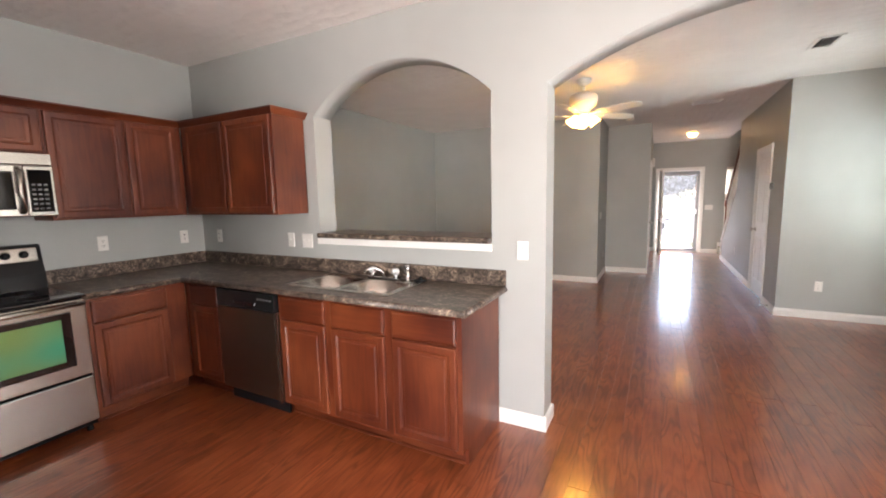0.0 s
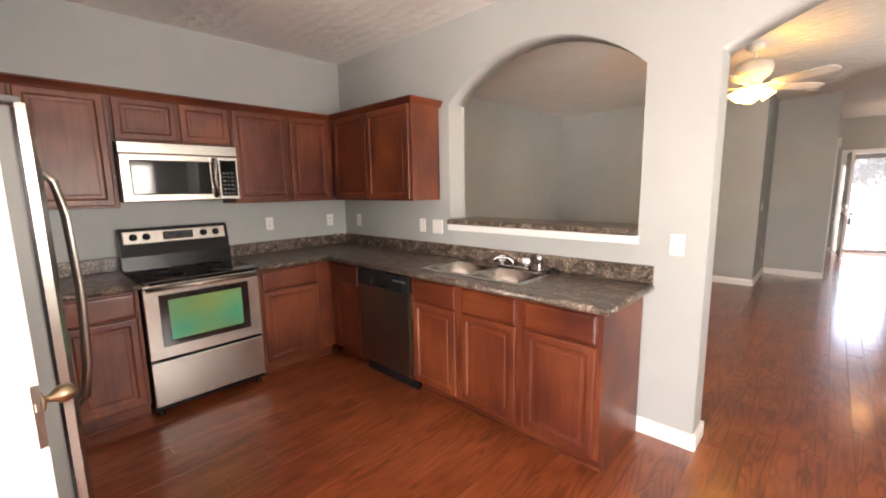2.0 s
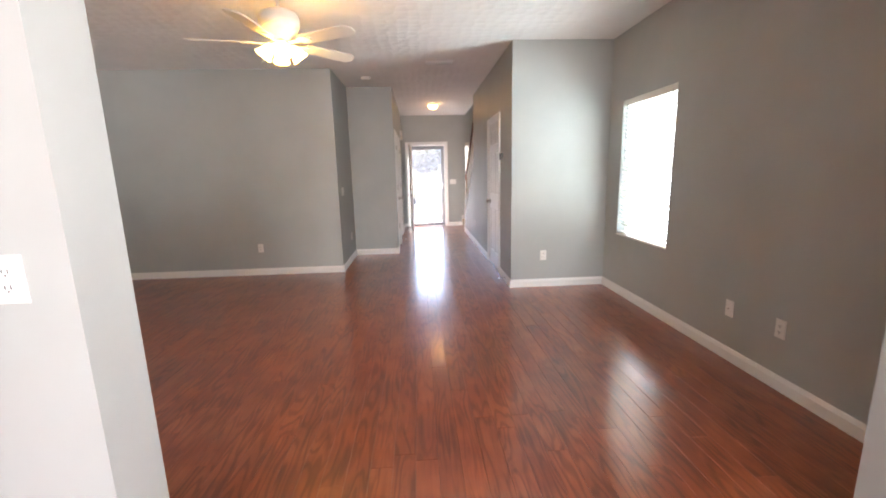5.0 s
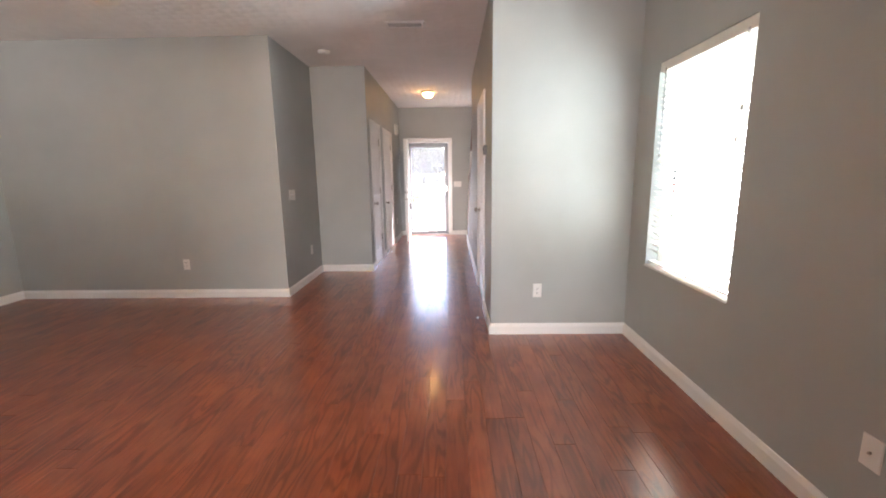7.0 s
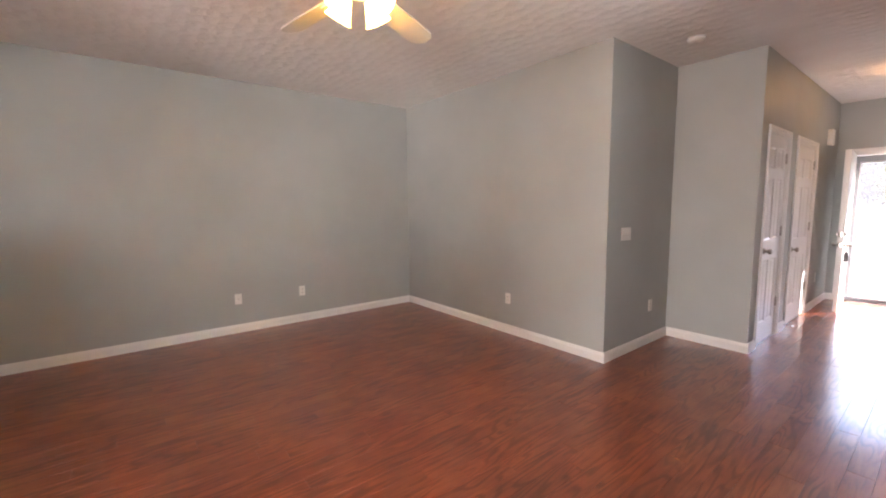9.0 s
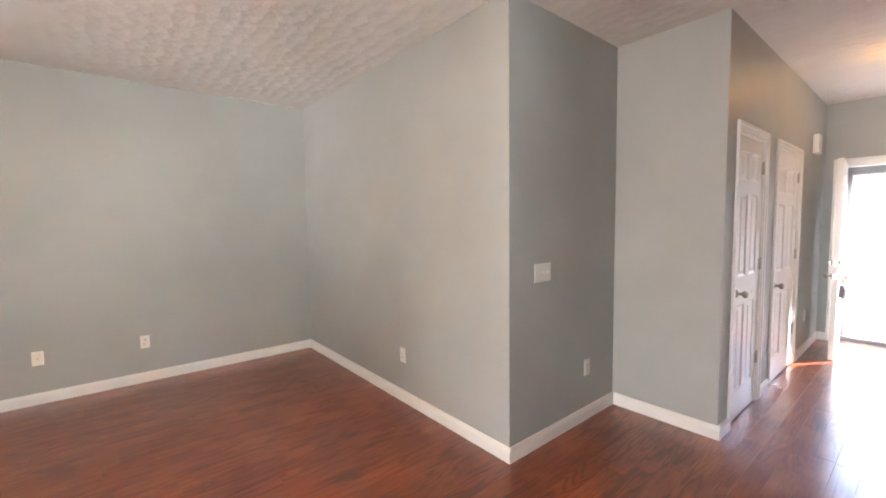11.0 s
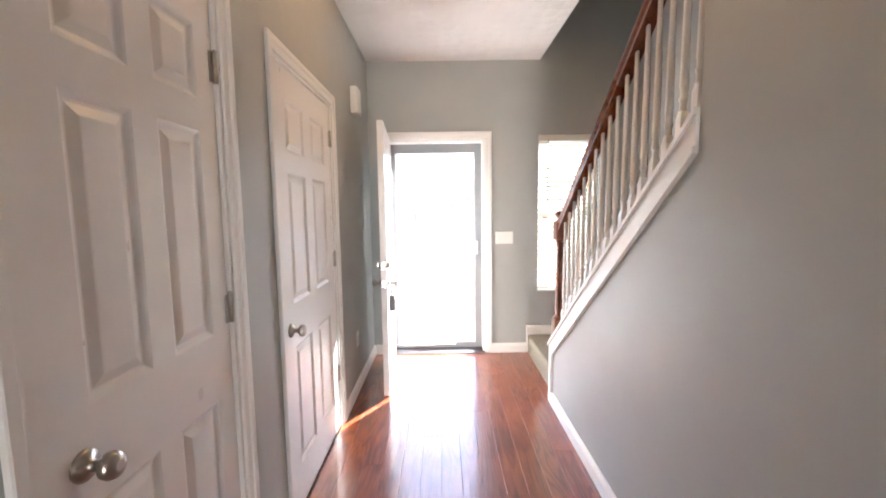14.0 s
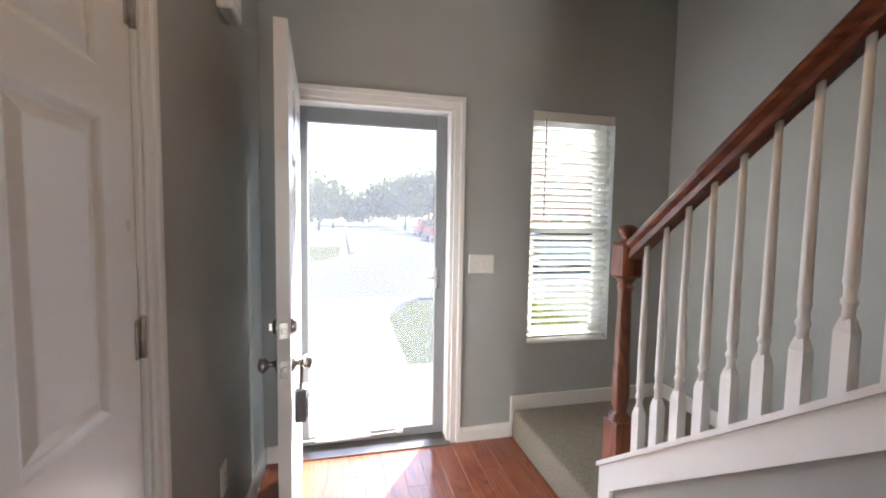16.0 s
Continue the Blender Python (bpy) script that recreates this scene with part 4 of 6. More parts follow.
bm = bmesh.new()
zb = knee_z(KNEE_B) - oz
box(bm, -0.043, 0.043, -0.043, 0.043, zb - 0.06, 0.172, 0.004)
lathe(bm, [(0.040, 0.170), (0.043, 0.179), (0.040, 0.189), (0.027, 0.197), (0.025, 0.209), (0.031, 0.232), (0.033, 0.28), (0.030, 0.42), (0.026, 0.60), (0.024, 0.683), (0.030, 0.691), (0.030, 0.701), (0.025, 0.708), (0.036, 0.725), (0.036, 0.733)], 24)
box(bm, -0.043, 0.043, -0.043, 0.043, 0.732, 0.866, 0.010)
lathe(bm, [(0.030, 0.864), (0.036, 0.870), (0.021, 0.877), (0.019, 0.885), (0.033, 0.898), (0.038, 0.912), (0.032, 0.927), (0.015, 0.935)], 24)
part("newel_post", bm, M_NEWEL, railing, "turned brown oak newel post with a mushroom cap")

bal = bmesh.new()
hgt = 0.735
box(bal, -0.0165, 0.0165, -0.0165, 0.0165, -0.014, 0.146)
shoulder = prism(bal, [(-0.0165, -0.0165), (0.0165, -0.0165), (0.0165, 0.0165), (-0.0165, 0.0165)], 2, 0.146, 0.176)
for v in shoulder[4:]:
    v.co.x *= 0.62
    v.co.y *= 0.62
lathe(bal, [(0.0118, 0.170), (0.0112, 0.200), (0.0150, 0.207), (0.0152, 0.215), (0.0112, 0.222), (0.0122, 0.246), (0.0150, 0.254), (0.0138, 0.263), (0.0132, 0.30), (0.0122, 0.45), (0.0098, 0.60), (0.0085, hgt + 0.04)], 14)
bal_me = mesh_of("baluster", bal, M_TRIM)
for i in range(17):
    y = 10.834 - i * 0.0870
    ob = new("baluster", bal_me)
    ob.parent = railing
    ob.location = (0, y - oy, knee_z(y) - oz)

# ---- kitchen ----
def door_front(name, x0, x1, z0, z1, y, parent, grain, panel=True):
    """A shaped cabinet front of 19 mm before the plane y, facing -y."""
    bm = bmesh.new()
    t = 0.019
    if panel:
        steps = [(0, 0), (0, t - 0.005), (0.005, t - 0.001), (0.010, t), (0.040, t), (0.044, t - 0.003), (0.050, t - 0.008), (0.056, t - 0.009), (0.070, t - 0.009), (0.074, t - 0.0065), (0.079, t - 0.006)]
    else:
        steps = [(0, 0), (0, t - 0.007), (0.004, t - 0.003), (0.010, t - 0.001), (0.016, t)]
    rings(bm, x0, x1, z0, z1, steps, lambda x, z, d: (x, y - d, z))
    bmesh.ops.recalc_face_normals(bm, faces=bm.faces)
    return part(name, bm, grain, parent)


def base_unit(m, w, fronts, label, cross=None, end=False, top=0.874):
    """A base cabinet: local x across, y back from the face frame. fronts: list of (x0, x1, with drawer)."""
    u = thing("base_cabinet", m, label, "cabinet", "kitchen base cabinets")
    body = bmesh.new()
    box(body, 0, w, 0.018, 0.545, 0.10, top)
    if end:
        box(body, w - 0.018, w + 0.001, 0.001, 0.56, 0.10, 0.874, 0.001)
        box(body, w - 0.018, w + 0.001, 0.072, 0.56, 0.0, 0.1005)
    part("carcass", body, M_CAB, u)
    fr = bmesh.new()
    cuts = [0.0] + [v for f in fronts for v in (f[0] + 0.012, f[1] - 0.012)] + [w]
    for a, b in zip(cuts[::2], cuts[1::2]):
        box(fr, a, b, 0.0, 0.0185, 0.10, 0.874)
    for f in fronts:
        for za, zb in ((0.10, 0.135), (0.690, 0.715), (0.850, 0.874)):
            box(fr, f[0] + 0.012, f[1] - 0.012, 0.0005, 0.018, za, zb)
    part("face_frame", fr, M_CAB, u)
    for a, b, drawer in fronts:
        if drawer:
            door_front("drawer_front", a, b, 0.708, 0.858, 0.0, u, cross or M_CABX, False)
            door_front("door", a, b, 0.122, 0.698, 0.0, u, M_CAB)
        else:
            door_front("door", a, b, 0.122, 0.858, 0.0, u, M_CAB)
    toe_bm = bmesh.new()
    box(toe_bm, 0, w - 0.019 * end, 0.074, 0.088, 0.0, 0.0995)
    box(toe_bm, 0, w - 0.019 * end, 0.060, 0.0735, 0.0, 0.018, 0.004)
    part("toe_kick", toe_bm, M_CABX, u)
    return u


def upper_unit(m, w, h, fronts, label):
    u = thing("wall_cabinet", m, label, "cabinet", "kitchen wall cabinets")
    body = bmesh.new()
    box(body, 0, w, 0.0, 0.30, 0.0, h, 0.001)
    part("carcass", body, M_CAB, u)
    for a, b in fronts:
        door_front("door", a, b, 0.014, h - 0.030, 0.0, u, M_CAB)
    return u


def north(x, y=1.924, z=0.0):
    return pose(x, y, z)


def west(y, x=-3.079, z=0.0):
    return pose(x, y, z, 0, 0, 90)


base_unit(north(-3.079), 0.424, [(0.075, 0.405, True)], "cherry-stained base cabinet in the kitchen corner with one drawer")
base_unit(north(-2.033), 0.905, [(0.026, 0.416, True), (0.470, 0.870, True)], "cherry-stained sink cabinet with two doors and false drawers", top=0.715)
base_unit(north(-1.127), 0.450, [(0.020, 0.424, True)], "cherry-stained end cabinet with a drawer and a door", end=True)
base_unit(west(1.285), 0.635, [(0.022, 0.487, True)], "cherry-stained base cabinet with a lighter drawer, beside the range", cross=M_CABX)
base_unit(west(-0.10), 0.636, [(0.02, 0.23, True), (0.255, 0.616, True)], "cherry-stained base cabinet between refrigerator and range", cross=M_CABX)

UX, UY, UZ, UH = -3.412, 2.197, 1.384, 0.757
upper_unit(west(-0.35, UX, UZ), 0.906, UH, [(0.03, 0.46), (0.475, 0.885)], "tall cherry-stained wall cabinet beside the microwave")
upper_unit(west(0.558, UX, 1.822), 0.738, UZ + UH - 1.822, [(0.012, 0.380), (0.398, 0.728)], "low cherry-stained wall cabinet above the microwave")
upper_unit(west(1.298, UX, UZ), 0.894, UH, [(0.012, 0.466), (0.482, 0.850)], "cherry-stained two-door wall cabinet in the corner")
upper_unit(north(-3.410, UY, UZ), 1.115, UH, [(0.06, 0.552), (0.568, 1.095)], "cherry-stained two-door wall cabinet beside the pass-through")


def crown(a, b, out, ends=(0, 0)):
    """Crown moulding along the top of the wall cabinets."""
    prof = [(-0.004, 0.0), (0.010, 0.0), (0.014, 0.010), (0.030, 0.034), (0.038, 0.040), (0.038, 0.050), (-0.004, 0.050)]
    bm = bmesh.new()
    a, b, n = Vector((*a, 0)), Vector((*b, 0)), Vector((*out, 0))
    d = (b - a).normalized()
    la, lb = [], []
    for p, q in prof:
        la.append(bm.verts.new(a + n * p + d * (-p * ends[0]) + Vector((0, 0, q))))
        lb.append(bm.verts.new(b + n * p + d * (p * ends[1]) + Vector((0, 0, q))))
    bm.faces.new(la)
    bm.faces.new(list(reversed(lb)))
    for i in range(len(prof)):
        j = (i + 1) % len(prof)
        bm.faces.new((la[i], lb[i], lb[j], la[j]))
    bmesh.ops.recalc_face_normals(bm, faces=bm.faces)
    return bm


cr = thing("crown_moulding", Matrix.Translation((0, 0, UZ + UH - 0.028)), "cherry-stained crown moulding along the wall cabinets", "moulding")
part("moulding_west", crown((UX, -0.35), (UX, UY), (1, 0), (0, -1)), M_CABY, cr)
part("moulding_north", crown((UX, UY), (-2.295, UY), (0, -1), (-1, 1)), M_CABX, cr)
part("moulding_return", crown((-2.295, UY), (-2.295, PASS_Y), (1, 0), (1, 0)), M_CABY, cr)

# worktop with a cut-out for the sink
CT0, CT1 = 0.876, 0.915
FY, FX = 1.876, -3.046
SX0, SX1, SY0, SY1 = -2.02, -1.20, 2.00, 2.44
top = thing("worktop", Matrix.Translation((0, 0, 0)), "brown granite-look laminate worktop with a low backsplash", "worktop")
bm = bmesh.new()
XE = -0.632
cells(bm, [W_X, FX - 0.012, SX0, SX1, XE - 0.012], [1.283, FY + 0.012, SY0, SY1, PASS_Y],
      [(FX - 0.012, XE, 1.3, FY + 0.012), (SX0, SX1, SY0, SY1)], CT0, CT1, lambda u, v, d: (u, v, d))
part("slab", bm, M_STONE, top)
boxpart("side_slab", (W_X, FX - 0.012, -0.10, 0.540, CT0, CT1), M_STONE, top)


def nosing(pts):
    bm = bmesh.new()
    tube(bm, pts, 0.0195, 14)
    return bm


zc = (CT0 + CT1) / 2
part("edge", nosing([(FX - 0.012, FY + 0.013, zc), (XE - 0.006, FY + 0.013, zc)]), M_STONE, top)
part("edge", nosing([(XE - 0.013, FY + 0.006, zc), (XE - 0.013, PASS_Y, zc)]), M_STONE, top)
part("edge", nosing([(FX - 0.013, 1.283, zc), (FX - 0.013, FY + 0.02, zc)]), M_STONE, top)
part("edge", nosing([(FX - 0.013, -0.10, zc), (FX - 0.013, 0.594, zc)]), M_STONE, top)
for d in ((W_X + 0.02, XE, PASS_Y - 0.02, PASS_Y), (W_X, W_X + 0.02, 1.283, PASS_Y), (W_X, W_X + 0.02, -0.10, 0.540)):
    boxpart("backsplash", (*d, CT1 + 0.0005, CT1 + 0.105), M_STONE, top, "", 0.003)

# double sink
sink = thing("sink", Matrix.Translation((SX0, SY0, CT1)), "double-bowl stainless steel kitchen sink", "sink")
sw, sd = SX1 - SX0, SY1 - SY0
bm = bmesh.new()
for d in ((-0.015, sw + 0.015, -0.015, 0.028), (-0.015, sw + 0.015, sd - 0.075, sd + 0.012), (-0.015, 0.028, 0.028, sd - 0.075), (sw - 0.028, sw + 0.015, 0.028, sd - 0.075), (sw / 2 - 0.02, sw / 2 + 0.02, 0.028, sd - 0.075)):
    box(bm, d[0], d[1], d[2], d[3], 0.0005, 0.005, 0.0015)
part("rim", bm, M_STEEL, sink)
for x0, x1 in ((0.028, sw / 2 - 0.02), (sw / 2 + 0.02, sw - 0.028)):
    bm = bmesh.new()
    steps = [(0, 0.003), (0.006, -0.004), (0.014, -0.10), (0.022, -0.155), (0.045, -0.178), (0.10, -0.182)]
    rings(bm, x0, x1, 0.028, sd - 0.075, steps, lambda x, y, d: (x, y, d))
    for f in bm.faces:
        f.smooth = True
    part("bowl", bm, M_STEEL, sink)
    bm = bmesh.new()
    lathe(bm, [(0.045, 0.0), (0.045, 0.003), (0.036, 0.004), (0.030, 0.001), (0.01, 0.001)], 20, ((x0 + x1) / 2, sd / 2 - 0.02, -0.182))
    part("drain", bm, M_CHROME, sink)

tap = thing("tap", Matrix.Translation((-1.505, 2.405, CT1 + 0.005)), "chrome two-handle tap with clear knobs behind the sink", "tap")
bm = bmesh.new()
box(bm, -0.13, 0.13, -0.028, 0.028, 0, 0.018, 0.009, 3)
part("base_plate", bm, M_CHROME, tap)
bm = bmesh.new()
tube(bm, [(0, 0, 0.015), (-0.006, -0.006, 0.045), (-0.020, -0.025, 0.068), (-0.045, -0.060, 0.078), (-0.072, -0.105, 0.076), (-0.082, -0.122, 0.062)], [0.013, 0.010, 0.008, 0.007, 0.007, 0.008], 12)
part("spout", bm, M_CHROME, tap)
M_CRYSTAL = mat("clear_acrylic", (0.85, 0.85, 0.85), 0.08)
shader(M_CRYSTAL).inputs["Transmission Weight"].default_value = 0.5
for x in (-0.10, 0.10):
    bm = bmesh.new()
    lathe(bm, [(0.020, 0.016), (0.016, 0.028), (0.012, 0.034)], 14, (x, 0, 0))
    h = part("stem", bm, M_CHROME, tap)
    bm = bmesh.new()
    lathe(bm, [(0.012, 0.034), (0.026, 0.044), (0.030, 0.058), (0.027, 0.076), (0.012, 0.082)], 8, (x, 0, 0))
    for f in bm.faces:
        f.smooth = False
    part("handle", bm, M_CRYSTAL, h, "clear acrylic knob")
bm = bmesh.new()
lathe(bm, [(0.020, 0.0), (0.018, 0.012), (0.011, 0.020), (0.010, 0.055), (0.015, 0.075), (0.016, 0.105), (0.010, 0.112)], 14, (0.20, 0, 0))
tube(bm, [(0.20, 0.0, 0.098), (0.195, -0.03, 0.104)], 0.008, 8)
part("sprayer", bm, M_CHROME, tap)
stop = thing("sink_stopper", Matrix.Translation((-1.215, 2.425, CT1 + 0.006)), "black rubber sink stopper lying on the worktop", "stopper")
bm = bmesh.new()
lathe(bm, [(0.045, 0), (0.047, 0.008), (0.040, 0.014), (0.015, 0.016), (0.012, 0.028), (0.006, 0.030)], 20)
part("disc", bm, M_BLACK, stop)

# pass-through ledge
ledge = thing("pass_through_ledge", Matrix.Translation(((SA[0] + SA[1]) / 2, PASS_Y, SILL)), "granite-look laminate ledge on a white apron in the arched pass-through", "ledge")
hw = (SA[1] - SA[0]) / 2
bm = bmesh.new()
box(bm, -hw + 0.001, hw - 0.001, -0.045, 0.33, 0.001, 0.040, 0.010, 2)
part("slab", bm, M_STONE, ledge)
bm = bmesh.new()
box(bm, -hw - 0.012, hw + 0.006, -0.020, -0.001, -0.050, 0.0, 0.003)
part("apron", bm, M_TRIM, ledge, "white painted apron board")

# ---- appliances ----
R0, R1 = 0.545, 1.272
rw = R1 - R0
rng = thing("range", west(R0, -3.035), "stainless electric range with a black glass cooktop and green oven window", "range")
boxpart("body", (0.004, rw - 0.004, 0.03, 0.64, 0.04, 0.905), M_BLACK, rng, "", 0.003)
bm = bmesh.new()
box(bm, 0, rw, -0.012, 0.60, 0.905, 0.922, 0.006, 2)
ct = part("cooktop", bm, M_BLACKGLASS, rng, "black glass cooktop")
for x, y, r in ((0.19, 0.15, 0.095), (0.53, 0.15, 0.075), (0.19, 0.43, 0.075), (0.53, 0.43, 0.095)):
    bm = bmesh.new()
    for rr in (r, r * 0.6):
        lathe(bm, [(rr, 0.9222), (rr, 0.9226), (rr - 0.003, 0.9226), (rr - 0.003, 0.9222)], 32, (x, y, 0))
    part("burner_ring", bm, M_GREYPLASTIC, ct, "faint grey ring")
bm = bmesh.new()
box(bm, 0.004, rw - 0.004, -0.002, 0.03, 0.395, 0.892, 0.006, 2)
od = part("oven_door", bm, M_STEEL, rng, "brushed steel oven door")
bm = bmesh.new()
box(bm, 0.085, rw - 0.085, -0.006, -0.0015, 0.475, 0.825, 0.004, 2)
part("window_frame", bm, M_BLACKGLASS, od, "black glass surround")
bm = bmesh.new()
box(bm, 0.135, rw - 0.135, -0.0085, -0.0055, 0.515, 0.785, 0.003)
part("window", bm, M_OVENGLASS, od, "green oven window")
bm = bmesh.new()
tube(bm, [(0.02, -0.045, 0.872), (rw - 0.02, -0.045, 0.872)], 0.014, 14)
for x in (0.03, rw - 0.03):
    box(bm, x - 0.012, x + 0.012, -0.045, 0.0, 0.862, 0.882, 0.003)
part("handle", bm, M_STEEL, od, "full-width steel bar handle")
bm = bmesh.new()
box(bm, 0.004, rw - 0.004, -0.002, 0.03, 0.075, 0.380, 0.006, 2)
part("drawer", bm, M_STEEL, rng, "brushed steel storage drawer")
for x in (0.04, rw - 0.04):
    for y in (0.06, 0.58):
        bm = bmesh.new()
        lathe(bm, [(0.02, 0.0), (0.02, 0.012), (0.01, 0.045)], 10, (x, y, 0))
        part("foot", bm, M_BLACK, rng)
bm = bmesh.new()
prism(bm, [(0.525, 0.92), (0.645, 0.92), (0.645, 1.205), (0.60, 1.225), (0.575, 1.215), (0.555, 1.10), (0.535, 1.02)], 0, 0.0, rw)
bg = part("backguard", bm, M_BLACK, rng, "black enamel backguard")
tilt = Matrix.Translation((0, 0.566, 1.155)) @ Matrix.Rotation(radians(-10), 4, "X")
bm = bmesh.new()
box(bm, 0.022, rw - 0.022, -0.010, -0.002, -0.048, 0.050, 0.006, 2)
bmesh.ops.transform(bm, matrix=tilt, verts=bm.verts)
cp = part("control_panel", bm, M_STEEL, bg, "brushed steel control panel")
bm = bmesh.new()
box(bm, 0.27, 0.47, -0.013, -0.009, -0.028, 0.032, 0.003)
bmesh.ops.transform(bm, matrix=tilt, verts=bm.verts)
part("display", bm, M_BLACKGLASS, bg, "dark clock display")
bm = bmesh.new()
box(bm, 0.30, 0.40, -0.0145, -0.0125, 0.000, 0.020)
bmesh.ops.transform(bm, matrix=tilt, verts=bm.verts)
M_LCD = mat("blue_grey_lcd", (0.06, 0.09, 0.13), 0.2)
part("clock", bm, M_LCD, bg, "blue-grey clock window")
for x in (0.085, 0.165, 0.545, 0.635):
    bm = bmesh.new()
    lathe(bm, [(0.026, -0.010), (0.025, -0.016), (0.020, -0.020), (0.018, -0.036), (0.010, -0.038)], 18, (0, 0, 0), "Y")
    bmesh.ops.transform(bm, matrix=tilt @ Matrix.Translation((x, 0, 0.004)), verts=bm.verts)
    part("knob", bm, M_BLACK, bg, "round black control knob")

mw = thing("microwave", west(0.559, -3.312, 1.418), "stainless over-range microwave with a dark glass window", "microwave")
mwid, mh = 0.736, 0.400
boxpart("body", (0.002, mwid - 0.002, 0.028, 0.405, 0.0, mh), M_STEELD, mw, "", 0.003)
bm = bmesh.new()
box(bm, 0, mwid, 0, 0.03, mh - 0.075, mh, 0.005, 2)
part("vent_panel", bm, M_STEEL, mw, "steel vent strip")
bm = bmesh.new()
box(bm, 0, 0.590, -0.012, 0.028, 0.004, mh - 0.079, 0.006, 2)
md = part("door", bm, M_STEEL, mw, "brushed steel door")
bm = bmesh.new()
box(bm, 0.055, 0.535, -0.016, -0.011, 0.048, mh - 0.120, 0.008, 3)
part("window", bm, M_BLACKGLASS, md, "dark mirror-like window")
bm = bmesh.new()
tube(bm, [(0.562, -0.012, 0.03), (0.562, -0.042, 0.05), (0.562, -0.052, 0.15), (0.562, -0.042, mh - 0.125), (0.562, -0.012, mh - 0.10)], 0.017, 12)
part("handle", bm, M_STEEL, md, "curved steel handle")
bm = bmesh.new()
box(bm, 0.592, mwid, -0.008, 0.028, 0.004, mh - 0.079, 0.006, 2)
mp = part("control_panel", bm, M_STEEL, mw, "steel control strip")
bm = bmesh.new()
box(bm, 0.606, mwid - 0.018, -0.011, -0.0075, 0.030, mh - 0.105, 0.003)
part("keypad_glass", bm, M_BLACKGLASS, mp, "black keypad")
for r in range(6):
    for c in range(3):
        bm = bmesh.new()
        x, z = 0.618 + c * 0.029, 0.044 + r * 0.030
        box(bm, x, x + 0.020, -0.0122, -0.0108, z, z + 0.014)
        part("key", bm, M_KEY, mp)

dw = thing("dishwasher", north(-2.655, 1.919), "dark stainless dishwasher under the worktop with a black control strip", "dishwasher")
dwid = 0.62
boxpart("tub", (0.004, dwid - 0.004, 0.03, 0.55, 0.10, 0.868), M_BLACK, dw)
bm = bmesh.new()
box(bm, 0.004, dwid - 0.004, -0.022, 0.029, 0.115, 0.735, 0.006, 2)
part("door", bm, M_STEELD, dw, "dark brushed steel door")
bm = bmesh.new()
box(bm, 0.004, dwid - 0.004, -0.026, 0.029, 0.738, 0.868, 0.008, 2)
dp = part("control_strip", bm, M_BLACK, dw, "glossy black control strip")
bm = bmesh.new()
box(bm, 0.20, 0.43, -0.030, -0.0255, 0.765, 0.795, 0.004)
part("handle_recess", bm, M_BLACKGLASS, dp, "pocket handle")
for i in range(5):
    boxpart("button", (0.45 + i * 0.03, 0.468 + i * 0.03, -0.0285, -0.0255, 0.815, 0.826), M_GREYPLASTIC, dp)
boxpart("trim_strip", (dwid - 0.012, dwid - 0.002, -0.024, -0.005, 0.10, 0.735), M_STEEL, dw, "bright steel edge strip")
boxpart("kick_plate", (0.004, dwid - 0.004, 0.045, 0.06, 0.0, 0.10), M_BLACK, dw)

FXE, FYD = -1.715, 0.135
fr = thing("refrigerator", pose(FXE, FYD, 0, 0, 0, 180), "stainless side-by-side refrigerator with curved handles and grey sides", "refrigerator")
fwid = 0.88
bm = bmesh.new()
box(bm, 0, fwid, 0.056, 0.90, 0.02, 1.74, 0.006, 2)
part("cabinet", bm, M_FRIDGESIDE, fr, "dark grey cabinet")
for nm, x0, x1, hx in (("freezer_door", 0.003, 0.40, 0.365), ("fridge_door", 0.408, fwid - 0.003, 0.445)):
    bm = bmesh.new()
    n = 10
    outline = [(x0, 0.046), (x0, 0.022)] + [(x0 + (x1 - x0) * i / n, 0.022 - 0.022 * math.sin(math.pi * i / n) ** 0.6) for i in range(1, n)] + [(x1, 0.022), (x1, 0.046)]
    prism(bm, outline, 2, 0.09, 1.75)
    d = part(nm, bm, M_STEEL, fr, "bowed brushed steel door")
    bm = bmesh.new()
    tube(bm, [(hx, 0.0, 0.63), (hx, -0.035, 0.66), (hx, -0.055, 0.80), (hx, -0.066, 1.10), (hx, -0.055, 1.40), (hx, -0.035, 1.53), (hx, 0.0, 1.56)], 0.013, 12)
    part("handle", bm, M_STEEL, d, "long bowed steel handle")
bm = bmesh.new()
box(bm, 0.008, fwid - 0.008, 0.0465, 0.0555, 0.09, 1.735)
part("gasket", bm, M_BLACK, fr, "black door gasket")
for x in (0.04, fwid - 0.04):
    boxpart("hinge_cover", (x - 0.03, x + 0.03, 0.03, 0.17, 1.751, 1.770), M_GREYPLASTIC, fr, "grey hinge cover", 0.006, 2)
bm = bmesh.new()
box(bm, 0.01, fwid - 0.01, 0.030, 0.055, 0.0, 0.085, 0.003)
part("base_grille", bm, M_BLACK, fr)

